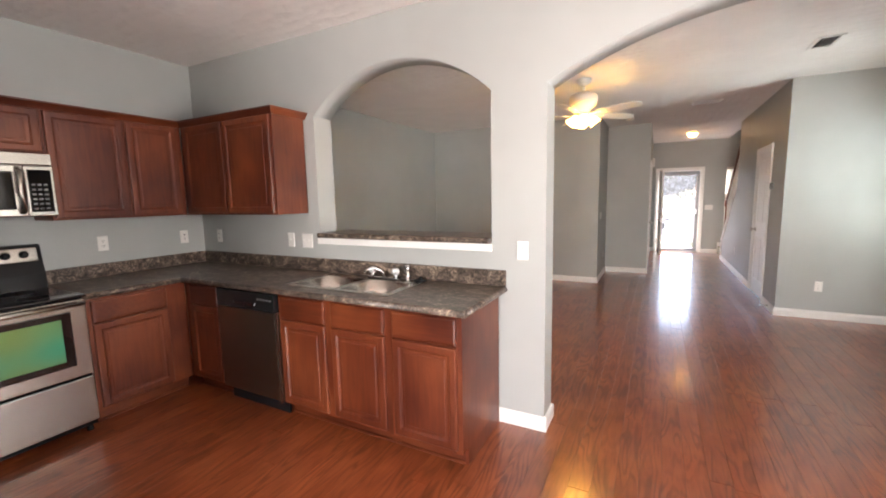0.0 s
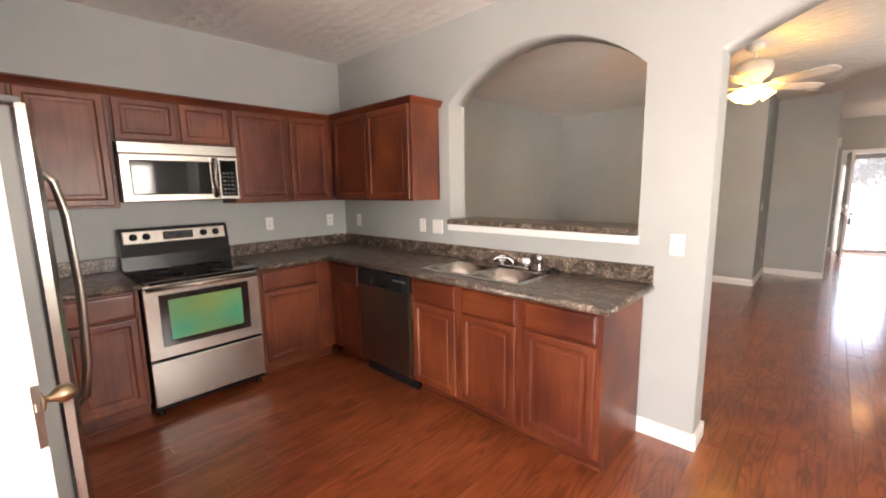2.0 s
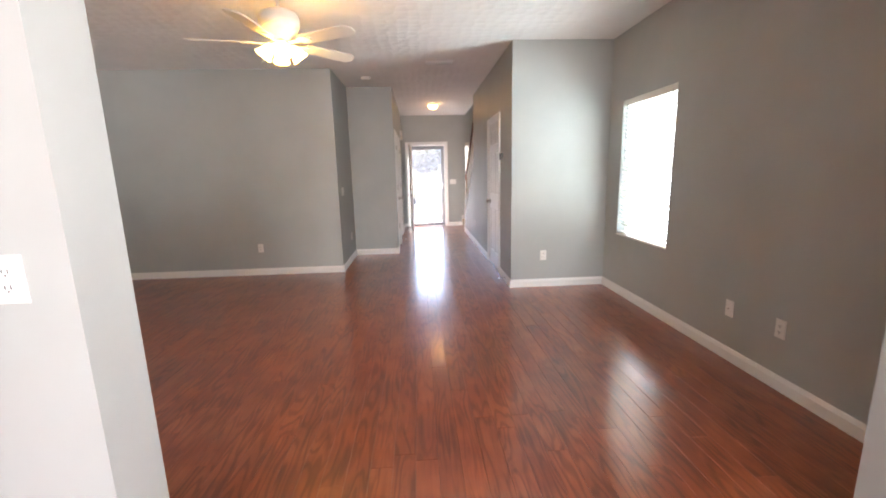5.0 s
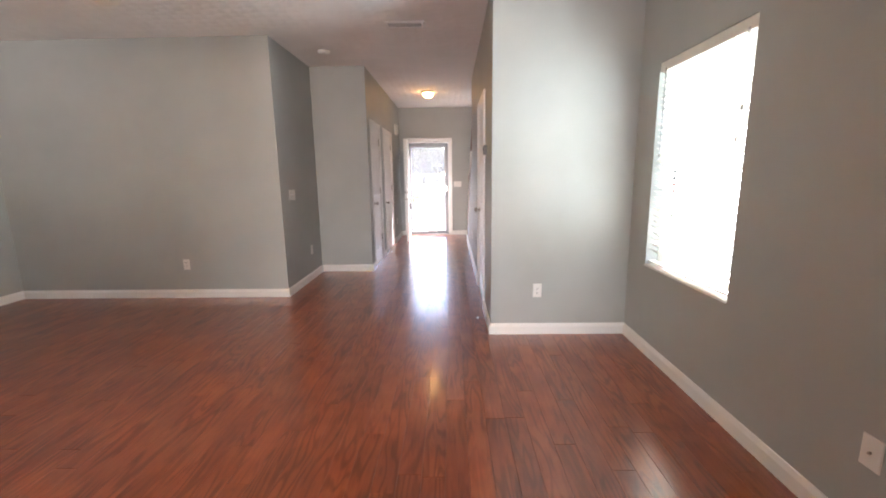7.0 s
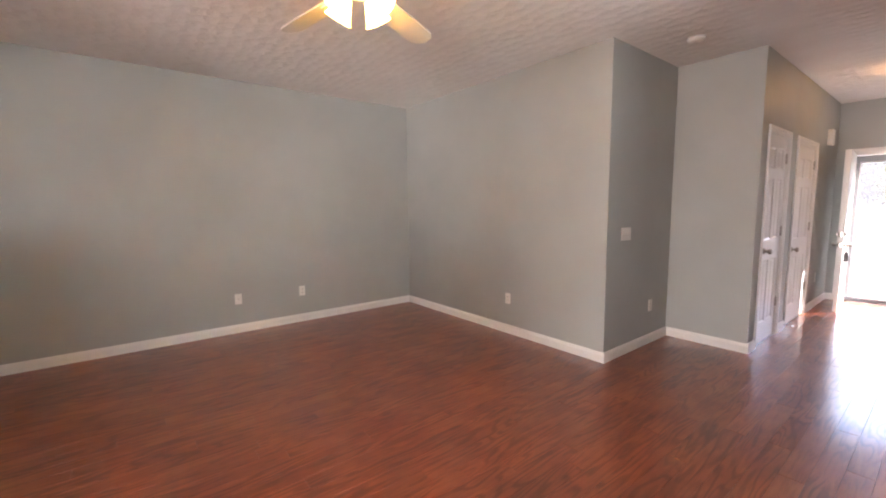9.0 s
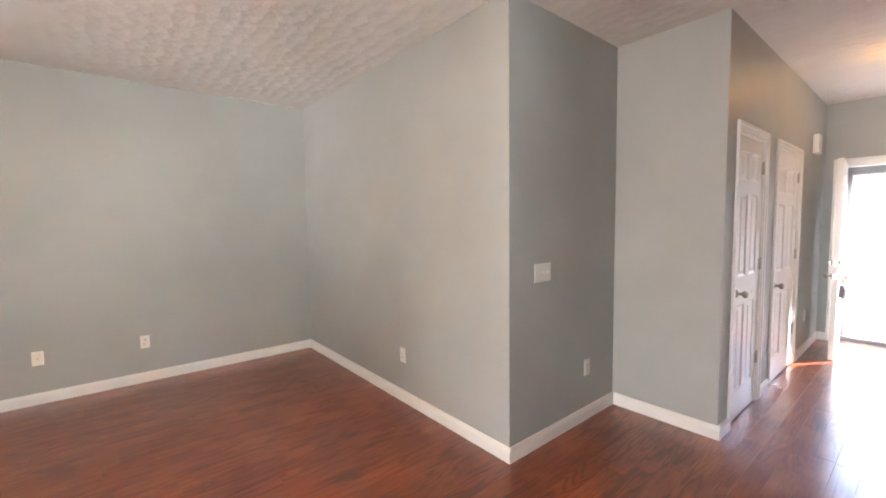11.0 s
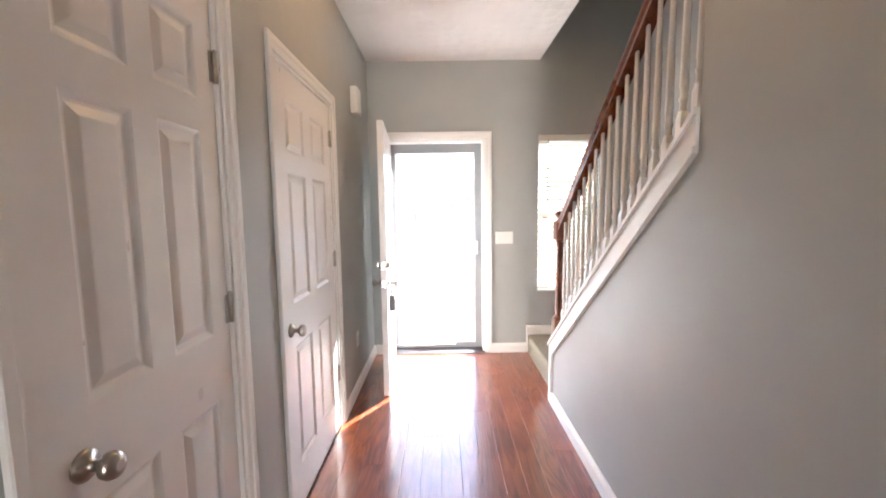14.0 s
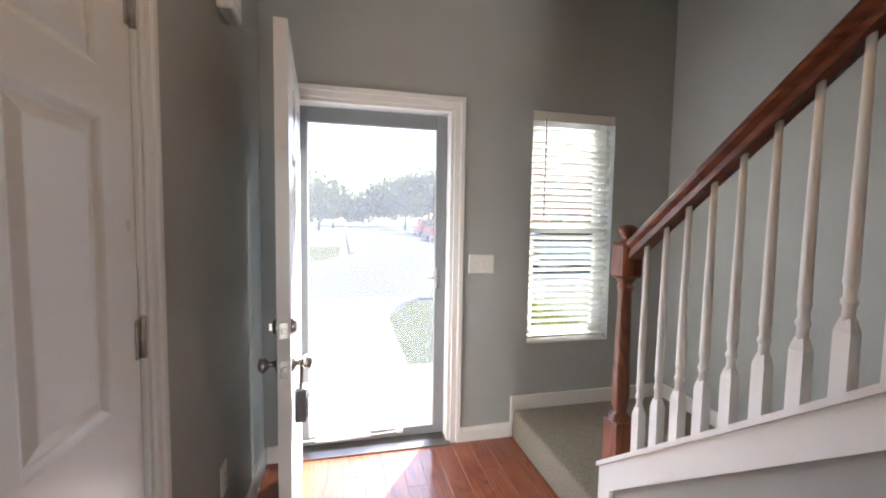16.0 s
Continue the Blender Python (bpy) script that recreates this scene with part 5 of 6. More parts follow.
# ---- fittings ----
def wall_plate(kind, m, label, w=0.072, h=0.117):
    """A plate on a wall: local x across, y into the wall, centred on its origin."""
    p = thing("light_switch" if kind == "switch" else ("cable_outlet" if kind == "cable" else "wall_outlet"), m, label,
              "switch" if kind == "switch" else "outlet", "wall plates")
    bm = bmesh.new()
    rings(bm, -w / 2, w / 2, -h / 2, h / 2, [(0, 0.0), (0.0, 0.003), (0.004, 0.006), (0.006, 0.0065)], lambda x, z, d: (x, -d, z))
    bmesh.ops.recalc_face_normals(bm, faces=bm.faces)
    part("plate", bm, M_PLASTIC, p)
    if kind == "outlet":
        for z in (-0.0195, 0.0195):
            bm = bmesh.new()
            box(bm, -0.017, 0.017, -0.0085, -0.006, z - 0.014, z + 0.014, 0.0015)
            s = part("socket", bm, M_PLASTIC, p)
            bm = bmesh.new()
            for x in (-0.0065, 0.0065):
                box(bm, x - 0.0012, x + 0.0012, -0.0092, -0.008, z - 0.003, z + 0.007)
            lathe(bm, [(0.0025, -0.0092), (0.0025, -0.008)], 8, (0, 0, z - 0.008), "Y")
            part("slot", bm, M_DARKGAP, s)
    elif kind == "switch":
        n = max(1, round((w - 0.026) / 0.046))
        for i in range(n):
            x = (i - (n - 1) / 2) * 0.046
            bm = bmesh.new()
            box(bm, x - 0.005, x + 0.005, -0.016, -0.006, -0.004, 0.010, 0.0015)
            part("toggle", bm, M_PLASTIC, p)
    else:
        bm = bmesh.new()
        lathe(bm, [(0.005, -0.014), (0.005, -0.006)], 10, (0, 0, 0), "Y")
        part("connector", bm, M_NICKEL, p)
    return p


def on_n(x, y, z):
    return pose(x, y, z)                      # plate looks towards -y


def on_e(y, z):
    return pose(E_X, y, z, 0, 0, -90)         # looks towards -x


def on_w(x, y, z):
    return pose(x, y, z, 0, 0, 90)            # looks towards +x


wall_plate("outlet", on_n(-0.527, PASS_Y, 1.149), "white duplex outlet on the pillar")
wall_plate("switch", on_n(-2.336, PASS_Y, 1.157), "white double switch over the worktop", 0.117)
wall_plate("switch", on_n(-2.521, PASS_Y, 1.160), "white switch over the worktop")
wall_plate("outlet", on_n(-3.471, PASS_Y, 1.170), "white duplex outlet over the worktop")
wall_plate("outlet", on_w(W_X, 1.684, 1.178), "white duplex outlet above the backsplash")
wall_plate("outlet", on_w(W_X, 2.320, 1.173), "white duplex outlet in the corner")
wall_plate("cable", pose(E_X, 4.154, 0.373, 0, 0, -90), "white cable plate below the window")
wall_plate("outlet", pose(E_X, 3.740, 0.382, 0, 0, -90), "white duplex outlet near the floor")
wall_plate("outlet", on_n(1.883, TEAL_Y, 0.377), "white duplex outlet near the floor")
wall_plate("cable", on_w(W_X, 4.992, 0.378), "white cable plate near the floor")
wall_plate("outlet", on_w(W_X, 5.702, 0.376), "white duplex outlet near the floor")
wall_plate("outlet", on_n(-1.79, LIV_N, 0.381), "white duplex outlet near the floor")
wall_plate("outlet", on_w(REC_X, 8.118, 0.384), "white duplex outlet in the recess")
wall_plate("switch", on_w(REC_X, 7.588, 1.124), "white triple switch plate", 0.165)
wall_plate("outlet", pose(HE_X, 9.189, 0.400, 0, 0, -90), "white duplex outlet on the stair wall")
wall_plate("switch", on_n(1.318, FRONT, 1.118), "white triple switch plate beside the entrance", 0.165)
wall_plate("outlet", on_w(HW_X, 11.20, 0.40), "white duplex outlet behind the open door")

th = thing("thermostat", pose(HE_X, 6.68, 1.547, 0, 0, -90), "small grey thermostat on the hall wall", "thermostat")
boxpart("body", (-0.055, 0.055, -0.028, 0.0, -0.042, 0.042), M_GREYPLASTIC, th, "", 0.006, 2)
boxpart("screen", (-0.032, 0.032, -0.0295, -0.0275, -0.008, 0.028), M_LCD, th, "dark display")

ch = thing("door_chime", on_w(HW_X, 11.30, 2.12), "white plastic door chime box high on the hall wall", "door chime")
bm = bmesh.new()
box(bm, -0.075, 0.075, -0.055, 0.0, 0.0, 0.20, 0.012, 3)
part("cover", bm, M_PLASTIC, ch)
for i in range(4):
    boxpart("louvre", (-0.05, 0.05, -0.0565, -0.0545, 0.04 + i * 0.035, 0.048 + i * 0.035), M_PLASTIC, ch)

ds = thing("door_stop", pose(HW_X + 0.016, 9.70, 0.05, 0, 0, 90), "spring door stop on the baseboard with a white tip", "door stop")
bm = bmesh.new()
tube(bm, [(0.005 * math.cos(k * 1.2), -0.002 - k * 0.0016, 0.005 * math.sin(k * 1.2)) for k in range(42)], 0.0012, 5)
lathe(bm, [(0.010, -0.004), (0.010, 0.0)], 12, (0, 0, 0), "Y")
part("spring", bm, M_CHROME, ds)
bm = bmesh.new()
lathe(bm, [(0.008, -0.085), (0.009, -0.078), (0.008, -0.068)], 12, (0, 0, 0), "Y")
part("tip", bm, M_PLASTIC, ds, "white rubber tip")
copy_thing(ds, pose(HE_X - 0.016, 6.41, 0.05, 0, 0, -90))


def ceiling_vent(x, y, w, d, rot, label):
    v = thing("ceiling_vent", pose(x, y, CEIL, 0, 0, rot), label, "vent", "ceiling vents")
    bm = bmesh.new()
    for a in ((-w / 2, w / 2, -d / 2, -d / 2 + 0.028), (-w / 2, w / 2, d / 2 - 0.028, d / 2), (-w / 2, -w / 2 + 0.028, -d / 2 + 0.028, d / 2 - 0.028), (w / 2 - 0.028, w / 2, -d / 2 + 0.028, d / 2 - 0.028)):
        box(bm, *a, -0.010, -0.0005, 0.003)
    part("frame", bm, M_PLASTIC, v, "white metal frame")
    # no hole in the ceiling: a black sheet gives the duct's shade
    bm = bmesh.new()
    box(bm, -w / 2 + 0.025, w / 2 - 0.025, -d / 2 + 0.025, d / 2 - 0.025, -0.002, -0.0008)
    part("duct", bm, M_DARKGAP, v, "near-black sheet in place of the shade inside the duct")
    n = int((d - 0.056) / 0.022)
    for i in range(n):
        bm = bmesh.new()
        y0 = -d / 2 + 0.032 + i * 0.022
        prism(bm, [(y0, -0.003), (y0 + 0.0015, -0.0022), (y0 + 0.008, -0.0105), (y0 + 0.0065, -0.0112)], 0, -w / 2 + 0.027, w / 2 - 0.027)
        part("slat", bm, M_PLASTIC, v)
    return v


ceiling_vent(1.42, 4.85, 0.33, 0.18, 90, "white ceiling register with angled slats, near the window")
ceiling_vent(0.755, 7.05, 0.37, 0.17, 180, "white ceiling register at the hall's mouth")

sm = thing("smoke_detector", Matrix.Translation((-0.262, 7.84, CEIL)), "round off-white smoke detector on the recess ceiling", "smoke detector")
bm = bmesh.new()
lathe(bm, [(0.068, 0.0), (0.068, -0.012), (0.060, -0.028), (0.040, -0.036), (0.010, -0.037)], 28)
part("cover", bm, M_PLASTIC, sm)
bm = bmesh.new()
lathe(bm, [(0.014, -0.0365), (0.014, -0.040), (0.010, -0.041)], 14, (0.02, 0, 0))
part("button", bm, M_PLASTIC, sm, "test button")

hl = thing("ceiling_light", Matrix.Translation((0.795, 10.26, CEIL)), "small round flush ceiling light with a glowing warm glass dome", "ceiling light")
bm = bmesh.new()
lathe(bm, [(0.100, 0.0), (0.104, -0.012), (0.098, -0.026)], 32)
part("base", bm, M_BRASSY, hl, "brass rim")
bm = bmesh.new()
lathe(bm, [(0.094, -0.020), (0.094, -0.045), (0.084, -0.075), (0.060, -0.096), (0.030, -0.106), (0.006, -0.108)], 32)
part("dome", bm, M_DOME, hl, "glowing frosted glass dome")

# ceiling fan
fan = thing("ceiling_fan", Matrix.Translation((-0.568, 4.94, CEIL)), "white five-blade ceiling fan with lit frosted glass shades", "ceiling fan")
bm = bmesh.new()
lathe(bm, [(0.078, 0.0), (0.080, -0.012), (0.072, -0.040), (0.040, -0.064), (0.016, -0.072)], 28)
part("canopy", bm, M_FAN, fan)
bm = bmesh.new()
lathe(bm, [(0.0125, -0.065), (0.0125, -0.185)], 12)
part("downrod", bm, M_FAN, fan)
bm = bmesh.new()
lathe(bm, [(0.030, -0.130), (0.075, -0.140), (0.135, -0.168), (0.150, -0.200), (0.148, -0.250), (0.125, -0.290), (0.080, -0.318), (0.060, -0.362)], 32)
part("motor_housing", bm, M_FAN, fan)
bm = bmesh.new()
lathe(bm, [(0.055, -0.360), (0.072, -0.368), (0.070, -0.388), (0.045, -0.405), (0.014, -0.415)], 28)
kit = part("light_kit", bm, M_FAN, fan)
for k in range(5):
    a = radians(-27 + 72 * k)
    m = Matrix.Rotation(a, 4, "Z") @ Matrix.Translation((0, 0, -0.372)) @ Matrix.Rotation(radians(-13), 4, "X")
    bm = bmesh.new()
    pts = [(0.20, -0.052), (0.24, -0.060), (0.45, -0.066), (0.60, -0.066), (0.645, -0.050), (0.662, -0.02), (0.662, 0.02), (0.645, 0.050), (0.60, 0.066), (0.45, 0.066), (0.24, 0.060), (0.20, 0.052)]
    prism(bm, pts, 2, -0.004, 0.003)
    bmesh.ops.transform(bm, matrix=m, verts=bm.verts)
    bl = part("blade", bm, M_FAN, fan, "cream fan blade")
    bm = bmesh.new()
    prism(bm, [(0.085, -0.016), (0.15, -0.012), (0.19, -0.036), (0.255, -0.040), (0.285, 0.0), (0.255, 0.040), (0.19, 0.036), (0.15, 0.012), (0.085, 0.016)], 2, -0.009, -0.0045)
    bmesh.ops.transform(bm, matrix=m, verts=bm.verts)
    part("blade_iron", bm, M_FAN, bl, "blade bracket")
for k in range(4):
    a = radians(20 + 90 * k)
    m = Matrix.Rotation(a, 4, "Z") @ Matrix.Translation((0.055, 0, -0.372)) @ Matrix.Rotation(radians(-38), 4, "Y")
    bm = bmesh.new()
    lathe(bm, [(0.016, 0.01), (0.020, -0.020), (0.020, -0.034)], 14)
    bmesh.ops.transform(bm, matrix=m, verts=bm.verts)
    holder = part("lamp_holder", bm, M_FAN, kit, "lamp holder")
    bm = bmesh.new()
    lathe(bm, [(0.024, -0.030), (0.032, -0.050), (0.046, -0.085), (0.056, -0.115), (0.064, -0.130), (0.058, -0.128), (0.040, -0.085), (0.020, -0.060)], 20)
    bmesh.ops.transform(bm, matrix=m, verts=bm.verts)
    part("shade", bm, M_BULB, kit, "glowing frosted tulip shade")

# ---- outside ----
bm = bmesh.new()
box(bm, -1.2, 1.60, FRONT + 0.16, 13.55, -0.22, -0.06, 0.01)
structure("porch", bm, M_CONCRETE, "pale concrete front step", "porch")
bm = bmesh.new()
prism(bm, [(-4.5, 13.56), (1.14, 13.56), (1.15, 16.1), (1.25, 16.55), (1.49, 17.1), (1.95, 17.6), (-4.5, 17.6)], 2, -0.225, -0.15)
structure("driveway", bm, M_CONCRETE, "sun-bleached concrete driveway and path", "driveway")
bm = bmesh.new()
prism(bm, [(-60, 17.65), (60, 17.65), (60, 26), (12, 28), (9, 60), (9, 120), (0.5, 120), (0.9, 29), (-0.3, 24.5), (-60, 22)], 2, -0.226, -0.18)
structure("road", bm, M_ASPHALT, "sunlit grey asphalt street", "road")
for pts in ([(0.90, 29.0), (0.70, 29.0), (0.3, 120), (0.5, 120)], [(9, 60), (9, 120), (9.2, 120), (9.2, 60)]):
    bm = bmesh.new()
    prism(bm, pts, 2, -0.226, -0.06)
    structure("kerb", bm, M_CONCRETE, "concrete kerb along the street", "kerb")


def clump(bm, centre, radius, n, size, flat=1.0, seed=1):
    """A crown of many small leaf sprays in an uneven volume."""
    rnd = random.Random(seed)
    for _ in range(n):
        d = Vector((rnd.gauss(0, 1), rnd.gauss(0, 1), rnd.gauss(0, 1) * flat)).normalized() * radius * (rnd.random() ** 0.4)
        p = Vector(centre) + d * (0.75 + 0.35 * noise.noise(d * 1.7 / radius + Vector((seed, 0, 0))))
        s = size * rnd.uniform(0.6, 1.3)
        q = Euler((rnd.uniform(0, 6.3), rnd.uniform(0, 6.3), rnd.uniform(0, 6.3))).to_matrix()
        vs = [bm.verts.new(p + q @ Vector(v) * s) for v in ((-1, 0, 0), (0, -0.45, 0.12), (1, 0, 0), (0, 0.45, 0.12))]
        bm.faces.new(vs)


# grass of the front lawn beside the drive and across the street
bm = bmesh.new()
rg_ = random.Random(11)
for x0, x1, y0, y1, n, tall in ((1.16, 4.2, 13.6, 17.4, 9000, 0.055), (-5.0, 0.2, 25.6, 34.0, 5000, 0.09)):
    for _ in range(n):
        x, y = rg_.uniform(x0, x1), rg_.uniform(y0, y1)
        if y > 16.1 and y < 18 and x < 1.16 + 0.42 * (y - 16.1):
            continue
        if y > 25 and x > -0.5 + 0.3 * (y - 25.6):
            continue
        a, h, w = rg_.uniform(0, 6.3), tall * rg_.uniform(0.5, 1.3), tall * 0.22
        c, d = math.cos(a) * w, math.sin(a) * w
        bm.faces.new([bm.verts.new(v) for v in ((x - c, y - d, -0.232), (x + c, y + d, -0.232), (x + d * 1.5, y - c * 1.5, -0.232 + h))])
grass = tagged(new("grass"), "short yellow-green lawn grass beside the concrete drive", "grass", kind="stuff")
part("blades", bm, M_GRASS, grass)


def parked_car(x, y):
    """A tall estate car that stands along the kerb, its tail towards the house."""
    c = thing("car", Matrix.Translation((x, y, -0.18)), "red estate car parked along the far kerb", "car")
    red = painted("car_red", (0.42, 0.03, 0.035), 0.25, 0.05, 0.1, 300)
    bm = bmesh.new()
    prism(bm, [(0.0, 0.35), (0.0, 1.0), (0.10, 1.06), (3.3, 1.06), (4.35, 0.92), (4.5, 0.75), (4.5, 0.35)], 0, -0.92, 0.92)
    bmesh.ops.bevel(bm, geom=bm.edges[:], offset=0.05, segments=2, affect="EDGES")
    part("body", bm, red, c)
    bm = bmesh.new()
    prism(bm, [(0.08, 1.04), (0.35, 1.68), (0.6, 1.75), (2.3, 1.72), (3.2, 1.04)], 0, -0.80, 0.80)
    bmesh.ops.bevel(bm, geom=bm.edges[:], offset=0.05, segments=2, affect="EDGES")
    part("cabin", bm, red, c)
    bm = bmesh.new()
    prism(bm, [(0.085, 1.12), (0.075, 1.13), (0.27, 1.60), (0.29, 1.60)], 0, -0.66, 0.66)
    part("rear_window", bm, M_DARKGAP, c, "dark rear window")
    boxpart("bumper", (-0.92, 0.92, -0.08, 0.10, 0.32, 0.58), M_DARKGAP, c)
    for sx in (-0.84, 0.66):
        boxpart("tail_light", (sx, sx + 0.18, -0.02, 0.06, 0.72, 0.98), red, c)
    for sx in (-0.82, 0.82):
        for sy in (0.85, 3.6):
            bm = bmesh.new()
            bmesh.ops.create_cone(bm, cap_ends=True, segments=20, radius1=0.34, radius2=0.34, depth=0.22, matrix=Matrix.Translation((sx, sy, 0.34)) @ Matrix.Rotation(radians(90), 4, "Y"))
            part("wheel", bm, M_DARKGAP, c, "black rubber wheel")


parked_car(8.72, 50.4)


def tree(x, y, h, seed):
    t = thing("tree", Matrix.Translation((x, y, -0.23)), "leafy street tree with a broad uneven crown", "tree", "street trees")
    rnd = random.Random(seed)
    bm = bmesh.new()
    tube(bm, [(0, 0, 0), (0.05, 0.03, h * 0.2), (-0.03, 0.05, h * 0.45), (0, 0, h * 0.75)], [h * 0.028, h * 0.022, h * 0.015, h * 0.005], 9)
    ends = []
    for k in range(13):
        a, z = rnd.uniform(0, 6.3), h * rnd.uniform(0.10, 0.6)
        e = Vector((math.cos(a) * h * 0.22, math.sin(a) * h * 0.22, z + h * 0.18))
        tube(bm, [(0, 0, z), tuple(Vector((e.x * 0.5, e.y * 0.5, z + h * 0.07))), tuple(e)], [h * 0.011, h * 0.008, h * 0.003], 6)
        ends.append(e)
    part("trunk", bm, M_BARK, t)
    bm = bmesh.new()
    for k, e in enumerate(ends):
        clump(bm, e, h * rnd.uniform(0.13, 0.20), 260, h * 0.022, 0.8, seed * 17 + k)
    clump(bm, (0, 0, h * 0.82), h * 0.17, 300, h * 0.022, 0.9, seed * 31)
    part("crown", bm, M_LEAF, t)


for i, (x, y, h) in enumerate(((-4.6, 52, 6.5), (-8.5, 60, 8), (-3.4, 72, 7.5), (-1.8, 88, 8), (12.5, 48, 6.5), (13.5, 52, 10), (11.0, 62, 9), (10.5, 80, 10))):
    tree(x, y, h, 40 + i)

woods = tagged(new("far_woods"), "hazy line of distant woods beyond the street", "woods", kind="stuff")
bm = bmesh.new()
rw_ = random.Random(5)
for k in range(60):
    x = -45 + k * 1.9 + rw_.uniform(-0.8, 0.8)
    y = 112 + rw_.uniform(0, 22)
    h = min(19.0, 8.0 + 0.9 * abs(x - 3.5)) + rw_.uniform(-1.5, 2.0)
    clump(bm, (x, y, h * 0.45), h * 0.5, 420, 0.75, 1.15, 300 + k)
part("canopy", bm, M_LEAF, woods)


def house(x, y, w, d, wall, rot, label):
    hs = thing("house", pose(x, y, -0.23, 0, 0, rot), label, "house", "neighbouring houses")
    boxpart("wall", (-w / 2, w / 2, -d / 2, d / 2, 0, 5.4), wall, hs)
    bm = bmesh.new()
    prism(bm, [(-d / 2 - 0.4, 5.4), (d / 2 + 0.4, 5.4), (0, 8.0)], 0, -w / 2 - 0.3, w / 2 + 0.3)
    part("roof", bm, M_ROOF, hs, "dark shingle roof")
    for z in (0.9, 3.6):
        for k in range(4):
            cx = -w / 2 + w * (k + 0.5) / 4
            bm = bmesh.new()
            for dd in ((cx - 0.55, cx - 0.47, z, z + 1.4), (cx + 0.47, cx + 0.55, z, z + 1.4), (cx - 0.47, cx + 0.47, z, z + 0.08), (cx - 0.47, cx + 0.47, z + 1.32, z + 1.4), (cx - 0.47, cx + 0.47, z + 0.68, z + 0.73)):
                box(bm, dd[0], dd[1], -d / 2 - 0.05, -d / 2 + 0.02, dd[2], dd[3])
            wn_ = part("window", bm, M_TRIM, hs, "white framed window")
            boxpart("pane", (cx - 0.47, cx + 0.47, -d / 2 - 0.02, -d / 2 - 0.004, z + 0.08, z + 1.32), M_BLACKGLASS, wn_, "dark glass")


house(20, 38, 13, 9, M_BRICK, -12, "red brick two-storey house with a dark roof across the street")
house(36, 34, 12, 9, M_SIDING, -15, "cream sided two-storey house across the street")
house(-14, 46, 13, 9, M_SIDING, 15, "cream sided two-storey house behind the trees")


def car(x, y, rot, paint, label, h=1.45):
    c = thing("car", pose(x, y, -0.18, 0, 0, rot), label, "car", "parked cars")
    bm = bmesh.new()
    k = h / 1.45
    prism(bm, [(-2.15, 0.30), (2.15, 0.30), (2.2, 0.62), (2.05, 0.85 * k), (1.15, 0.95 * k), (0.55, h), (-0.95, h), (-1.75, 0.98 * k), (-2.15, 0.92 * k)], 1, -0.86, 0.86)
    bmesh.ops.bevel(bm, geom=bm.edges[:], offset=0.06, segments=2, affect="EDGES")
    part("body", bm, paint, c)
    bm = bmesh.new()
    for s in (-1, 1):
        prism(bm, [(1.0, 0.98 * k), (0.52, h - 0.08), (-0.90, h - 0.08), (-1.55, 1.0 * k)], 1, s * 0.862 - 0.004, s * 0.862 + 0.004)
    part("side_window", bm, M_BLACKGLASS, c)
    for wx in (-1.35, 1.35):
        for s in (-1, 1):
            bm = bmesh.new()
            lathe(bm, [(0.20, s * 0.87), (0.32, s * 0.88), (0.33, s * 0.80), (0.33, s * 0.68), (0.20, s * 0.66)], 20, (wx, 0, 0.33), "Y")
            wh = part("wheel", bm, M_RUBBER, c, "black tyre")
            bm = bmesh.new()
            lathe(bm, [(0.19, s * 0.86), (0.19, s * 0.885), (0.05, s * 0.89)], 16, (wx, 0, 0.33), "Y")
            part("rim", bm, M_STEEL, wh, "silver rim")


car(8.0, 42.0, 95, M_CARRED, "red pickup-height car parked across the street", 1.75)
car(7.6, 22.4, 5, M_CARBLUE, "silver-blue car parked along the street")

# ---- floor boards ----
PW, GAP = 0.108, 0.0005
random.seed(7)
lengths = (0.9, 1.2, 1.5, 1.8)
plank_mesh = {}


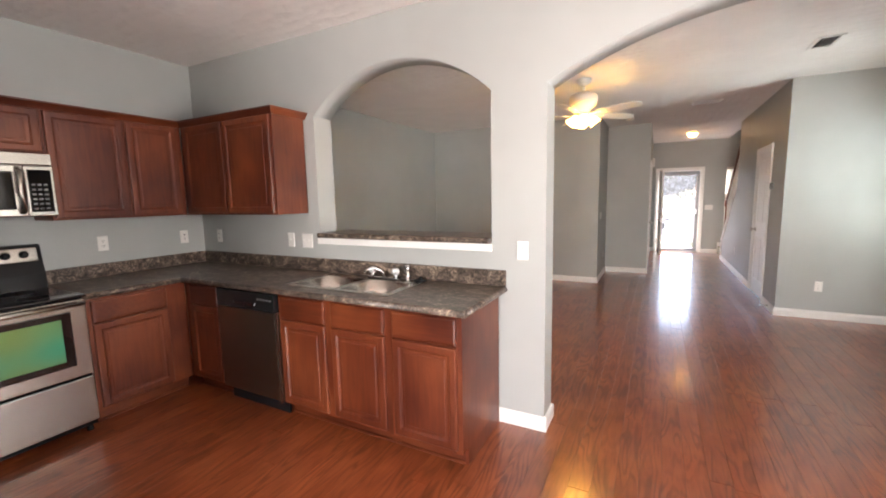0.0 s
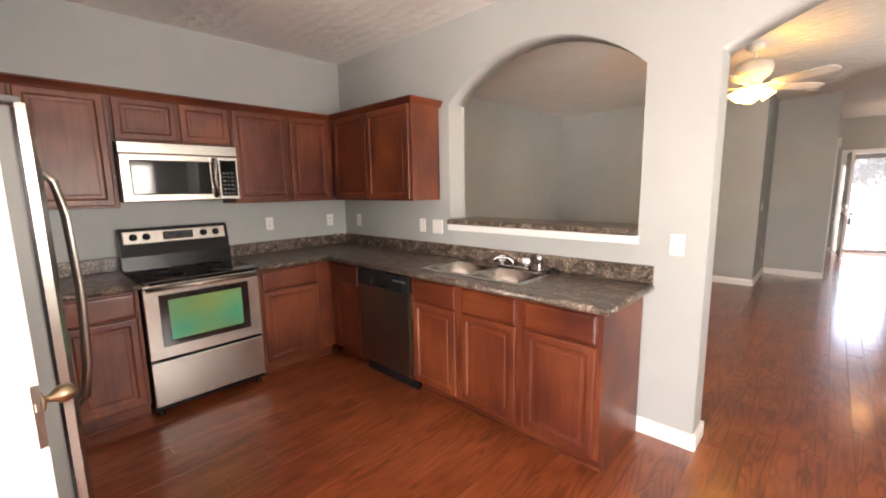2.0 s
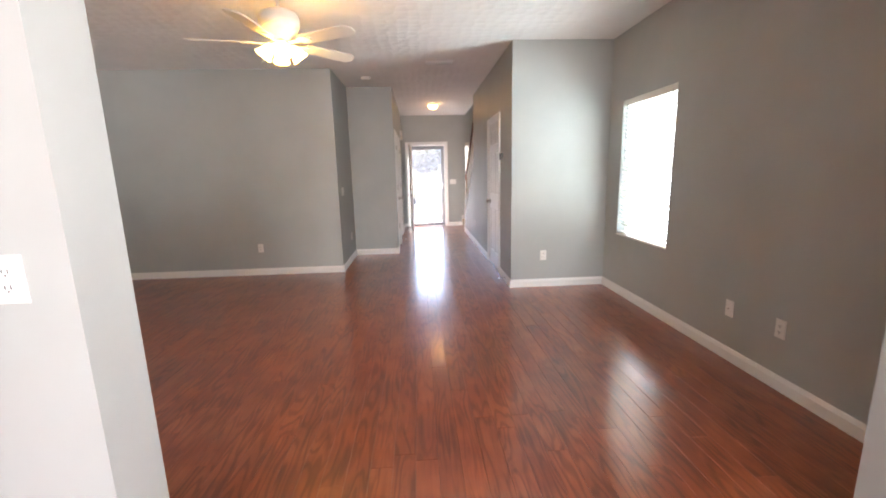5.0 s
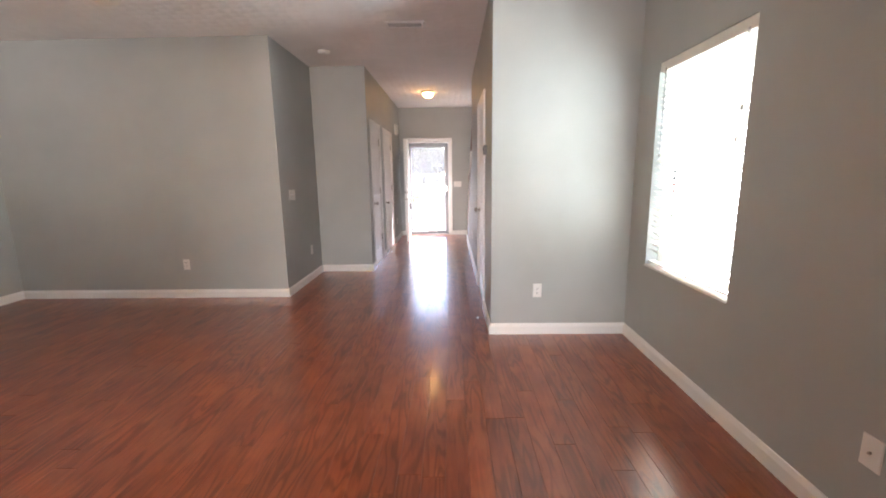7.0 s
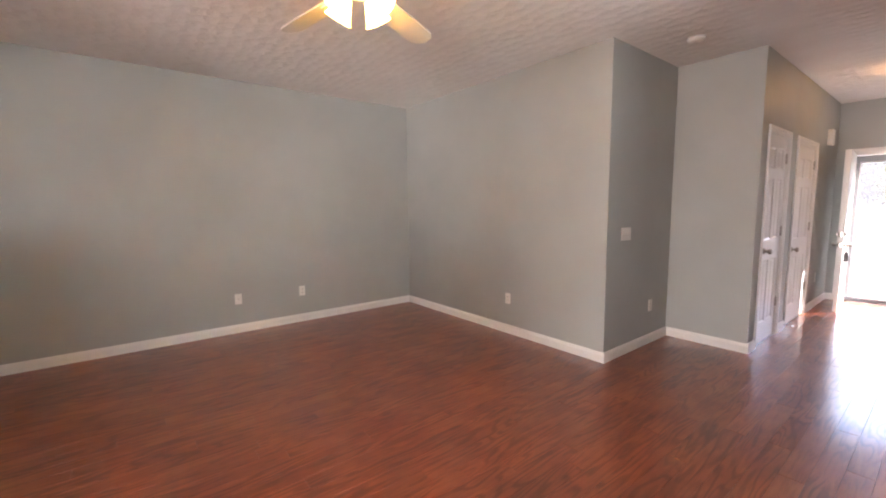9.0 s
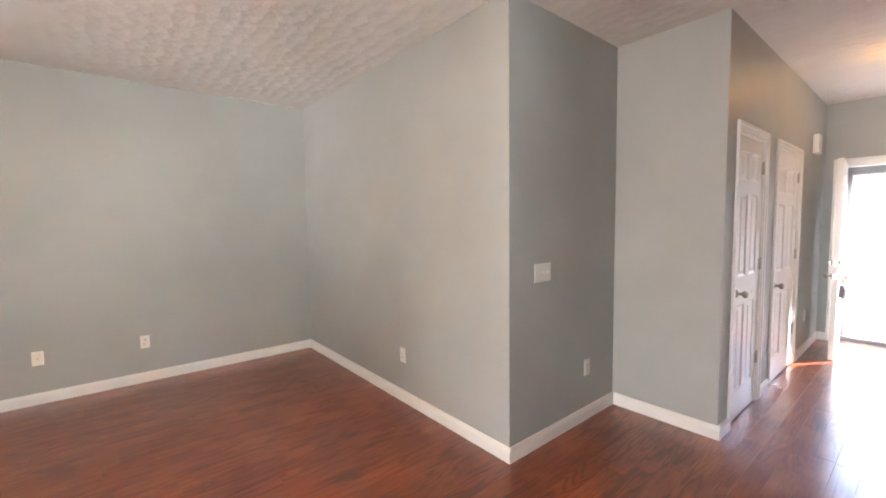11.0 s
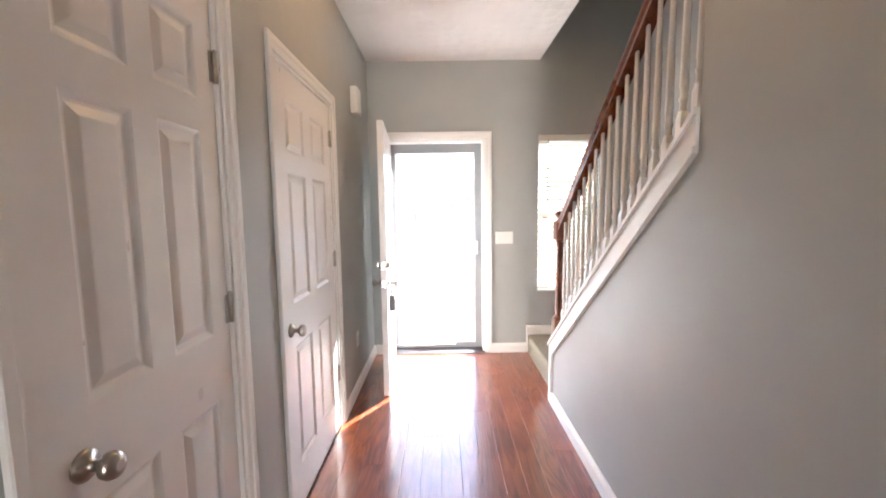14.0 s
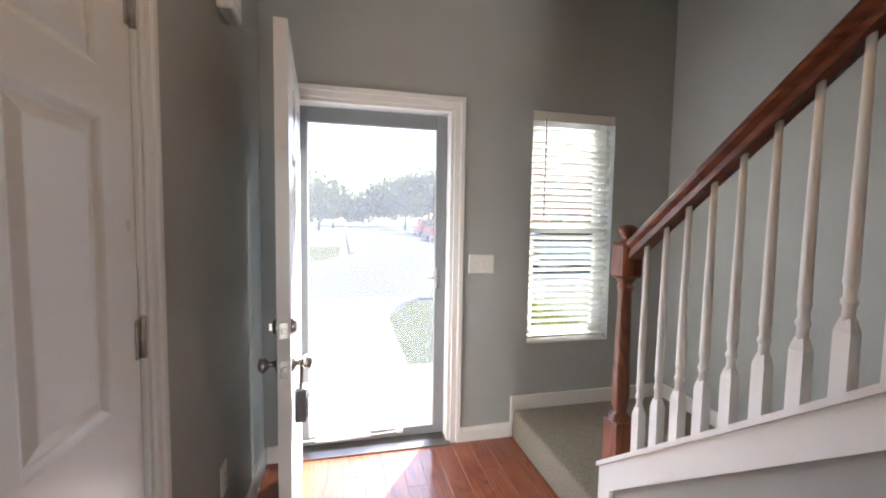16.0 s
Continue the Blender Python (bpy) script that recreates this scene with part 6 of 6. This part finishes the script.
def plank_verts(w, l):
    b = 0.0009
    hw, hl = w / 2 - GAP / 2, l / 2 - GAP / 2
    v = [(-hw, -hl, -0.012), (hw, -hl, -0.012), (hw, hl, -0.012), (-hw, hl, -0.012),
         (-hw, -hl, -b), (hw, -hl, -b), (hw, hl, -b), (-hw, hl, -b),
         (-hw + b, -hl + b, 0), (hw - b, -hl + b, 0), (hw - b, hl - b, 0), (-hw + b, hl - b, 0)]
    f = [(8, 9, 10, 11)]
    for lo in (0, 4):
        for i in range(4):
            j = (i + 1) % 4
            f.append((lo + i, lo + j, lo + 4 + j, lo + 4 + i))
    return v, f


for L in lengths:
    me = bpy.data.meshes.new("floor_board")
    v, f = plank_verts(PW, L)
    me.from_pydata(v, [], f)
    me.materials.append(M_FLOOR)
    plank_mesh[L] = me


def near_walk(x, y):
    """The stretch of the plan that is walked over: kitchen, living room, hall."""
    return (-1.2 < x < 1.3 and -0.2 < y < 2.6) or (-0.35 < x < 1.75 and 2.6 <= y < 6.0) or (HW_X < x < HE_X and 6.0 <= y < FRONT)


far_v, far_f, count = [], [], 0
x = W_X + PW / 2
while x < E_X + PW / 2:
    y = SOUTH - random.uniform(0, 1.2)
    while y < FRONT:
        L = random.choice(lengths)
        if y + L > FRONT + 0.12:
            L = next((k for k in reversed(lengths) if y + k <= FRONT + 0.12), 0)
            if not L:
                v, f = plank_verts(PW, FRONT + 0.02 - y)
                n = len(far_v)
                if FRONT + 0.02 - y > 0.03:
                    far_v += [(a + x, b + (y + FRONT + 0.02) / 2, c) for a, b, c in v]
                    far_f += [tuple(i + n for i in q) for q in f]
                break
        cy = y + L / 2
        y += L
        if y < SOUTH:
            continue
        if near_walk(x, cy) and count < 300:
            ob = new("floor_board", plank_mesh[L])
            ob.location = (x, cy, 0)
            ob.parent = FLOOR
            count += 1
        else:
            v, f = plank_verts(PW, L)
            n = len(far_v)
            far_v += [(a + x, b + cy, c) for a, b, c in v]
            far_f += [tuple(i + n for i in q) for q in f]
    x += PW
me = bpy.data.meshes.new("floor_boards_far")
me.from_pydata(far_v, [], far_f)
me.materials.append(M_FLOOR)
rest = tagged(new("floor_boards", me), "red-brown oak floor boards", kind="stuff")
rest.parent = FLOOR
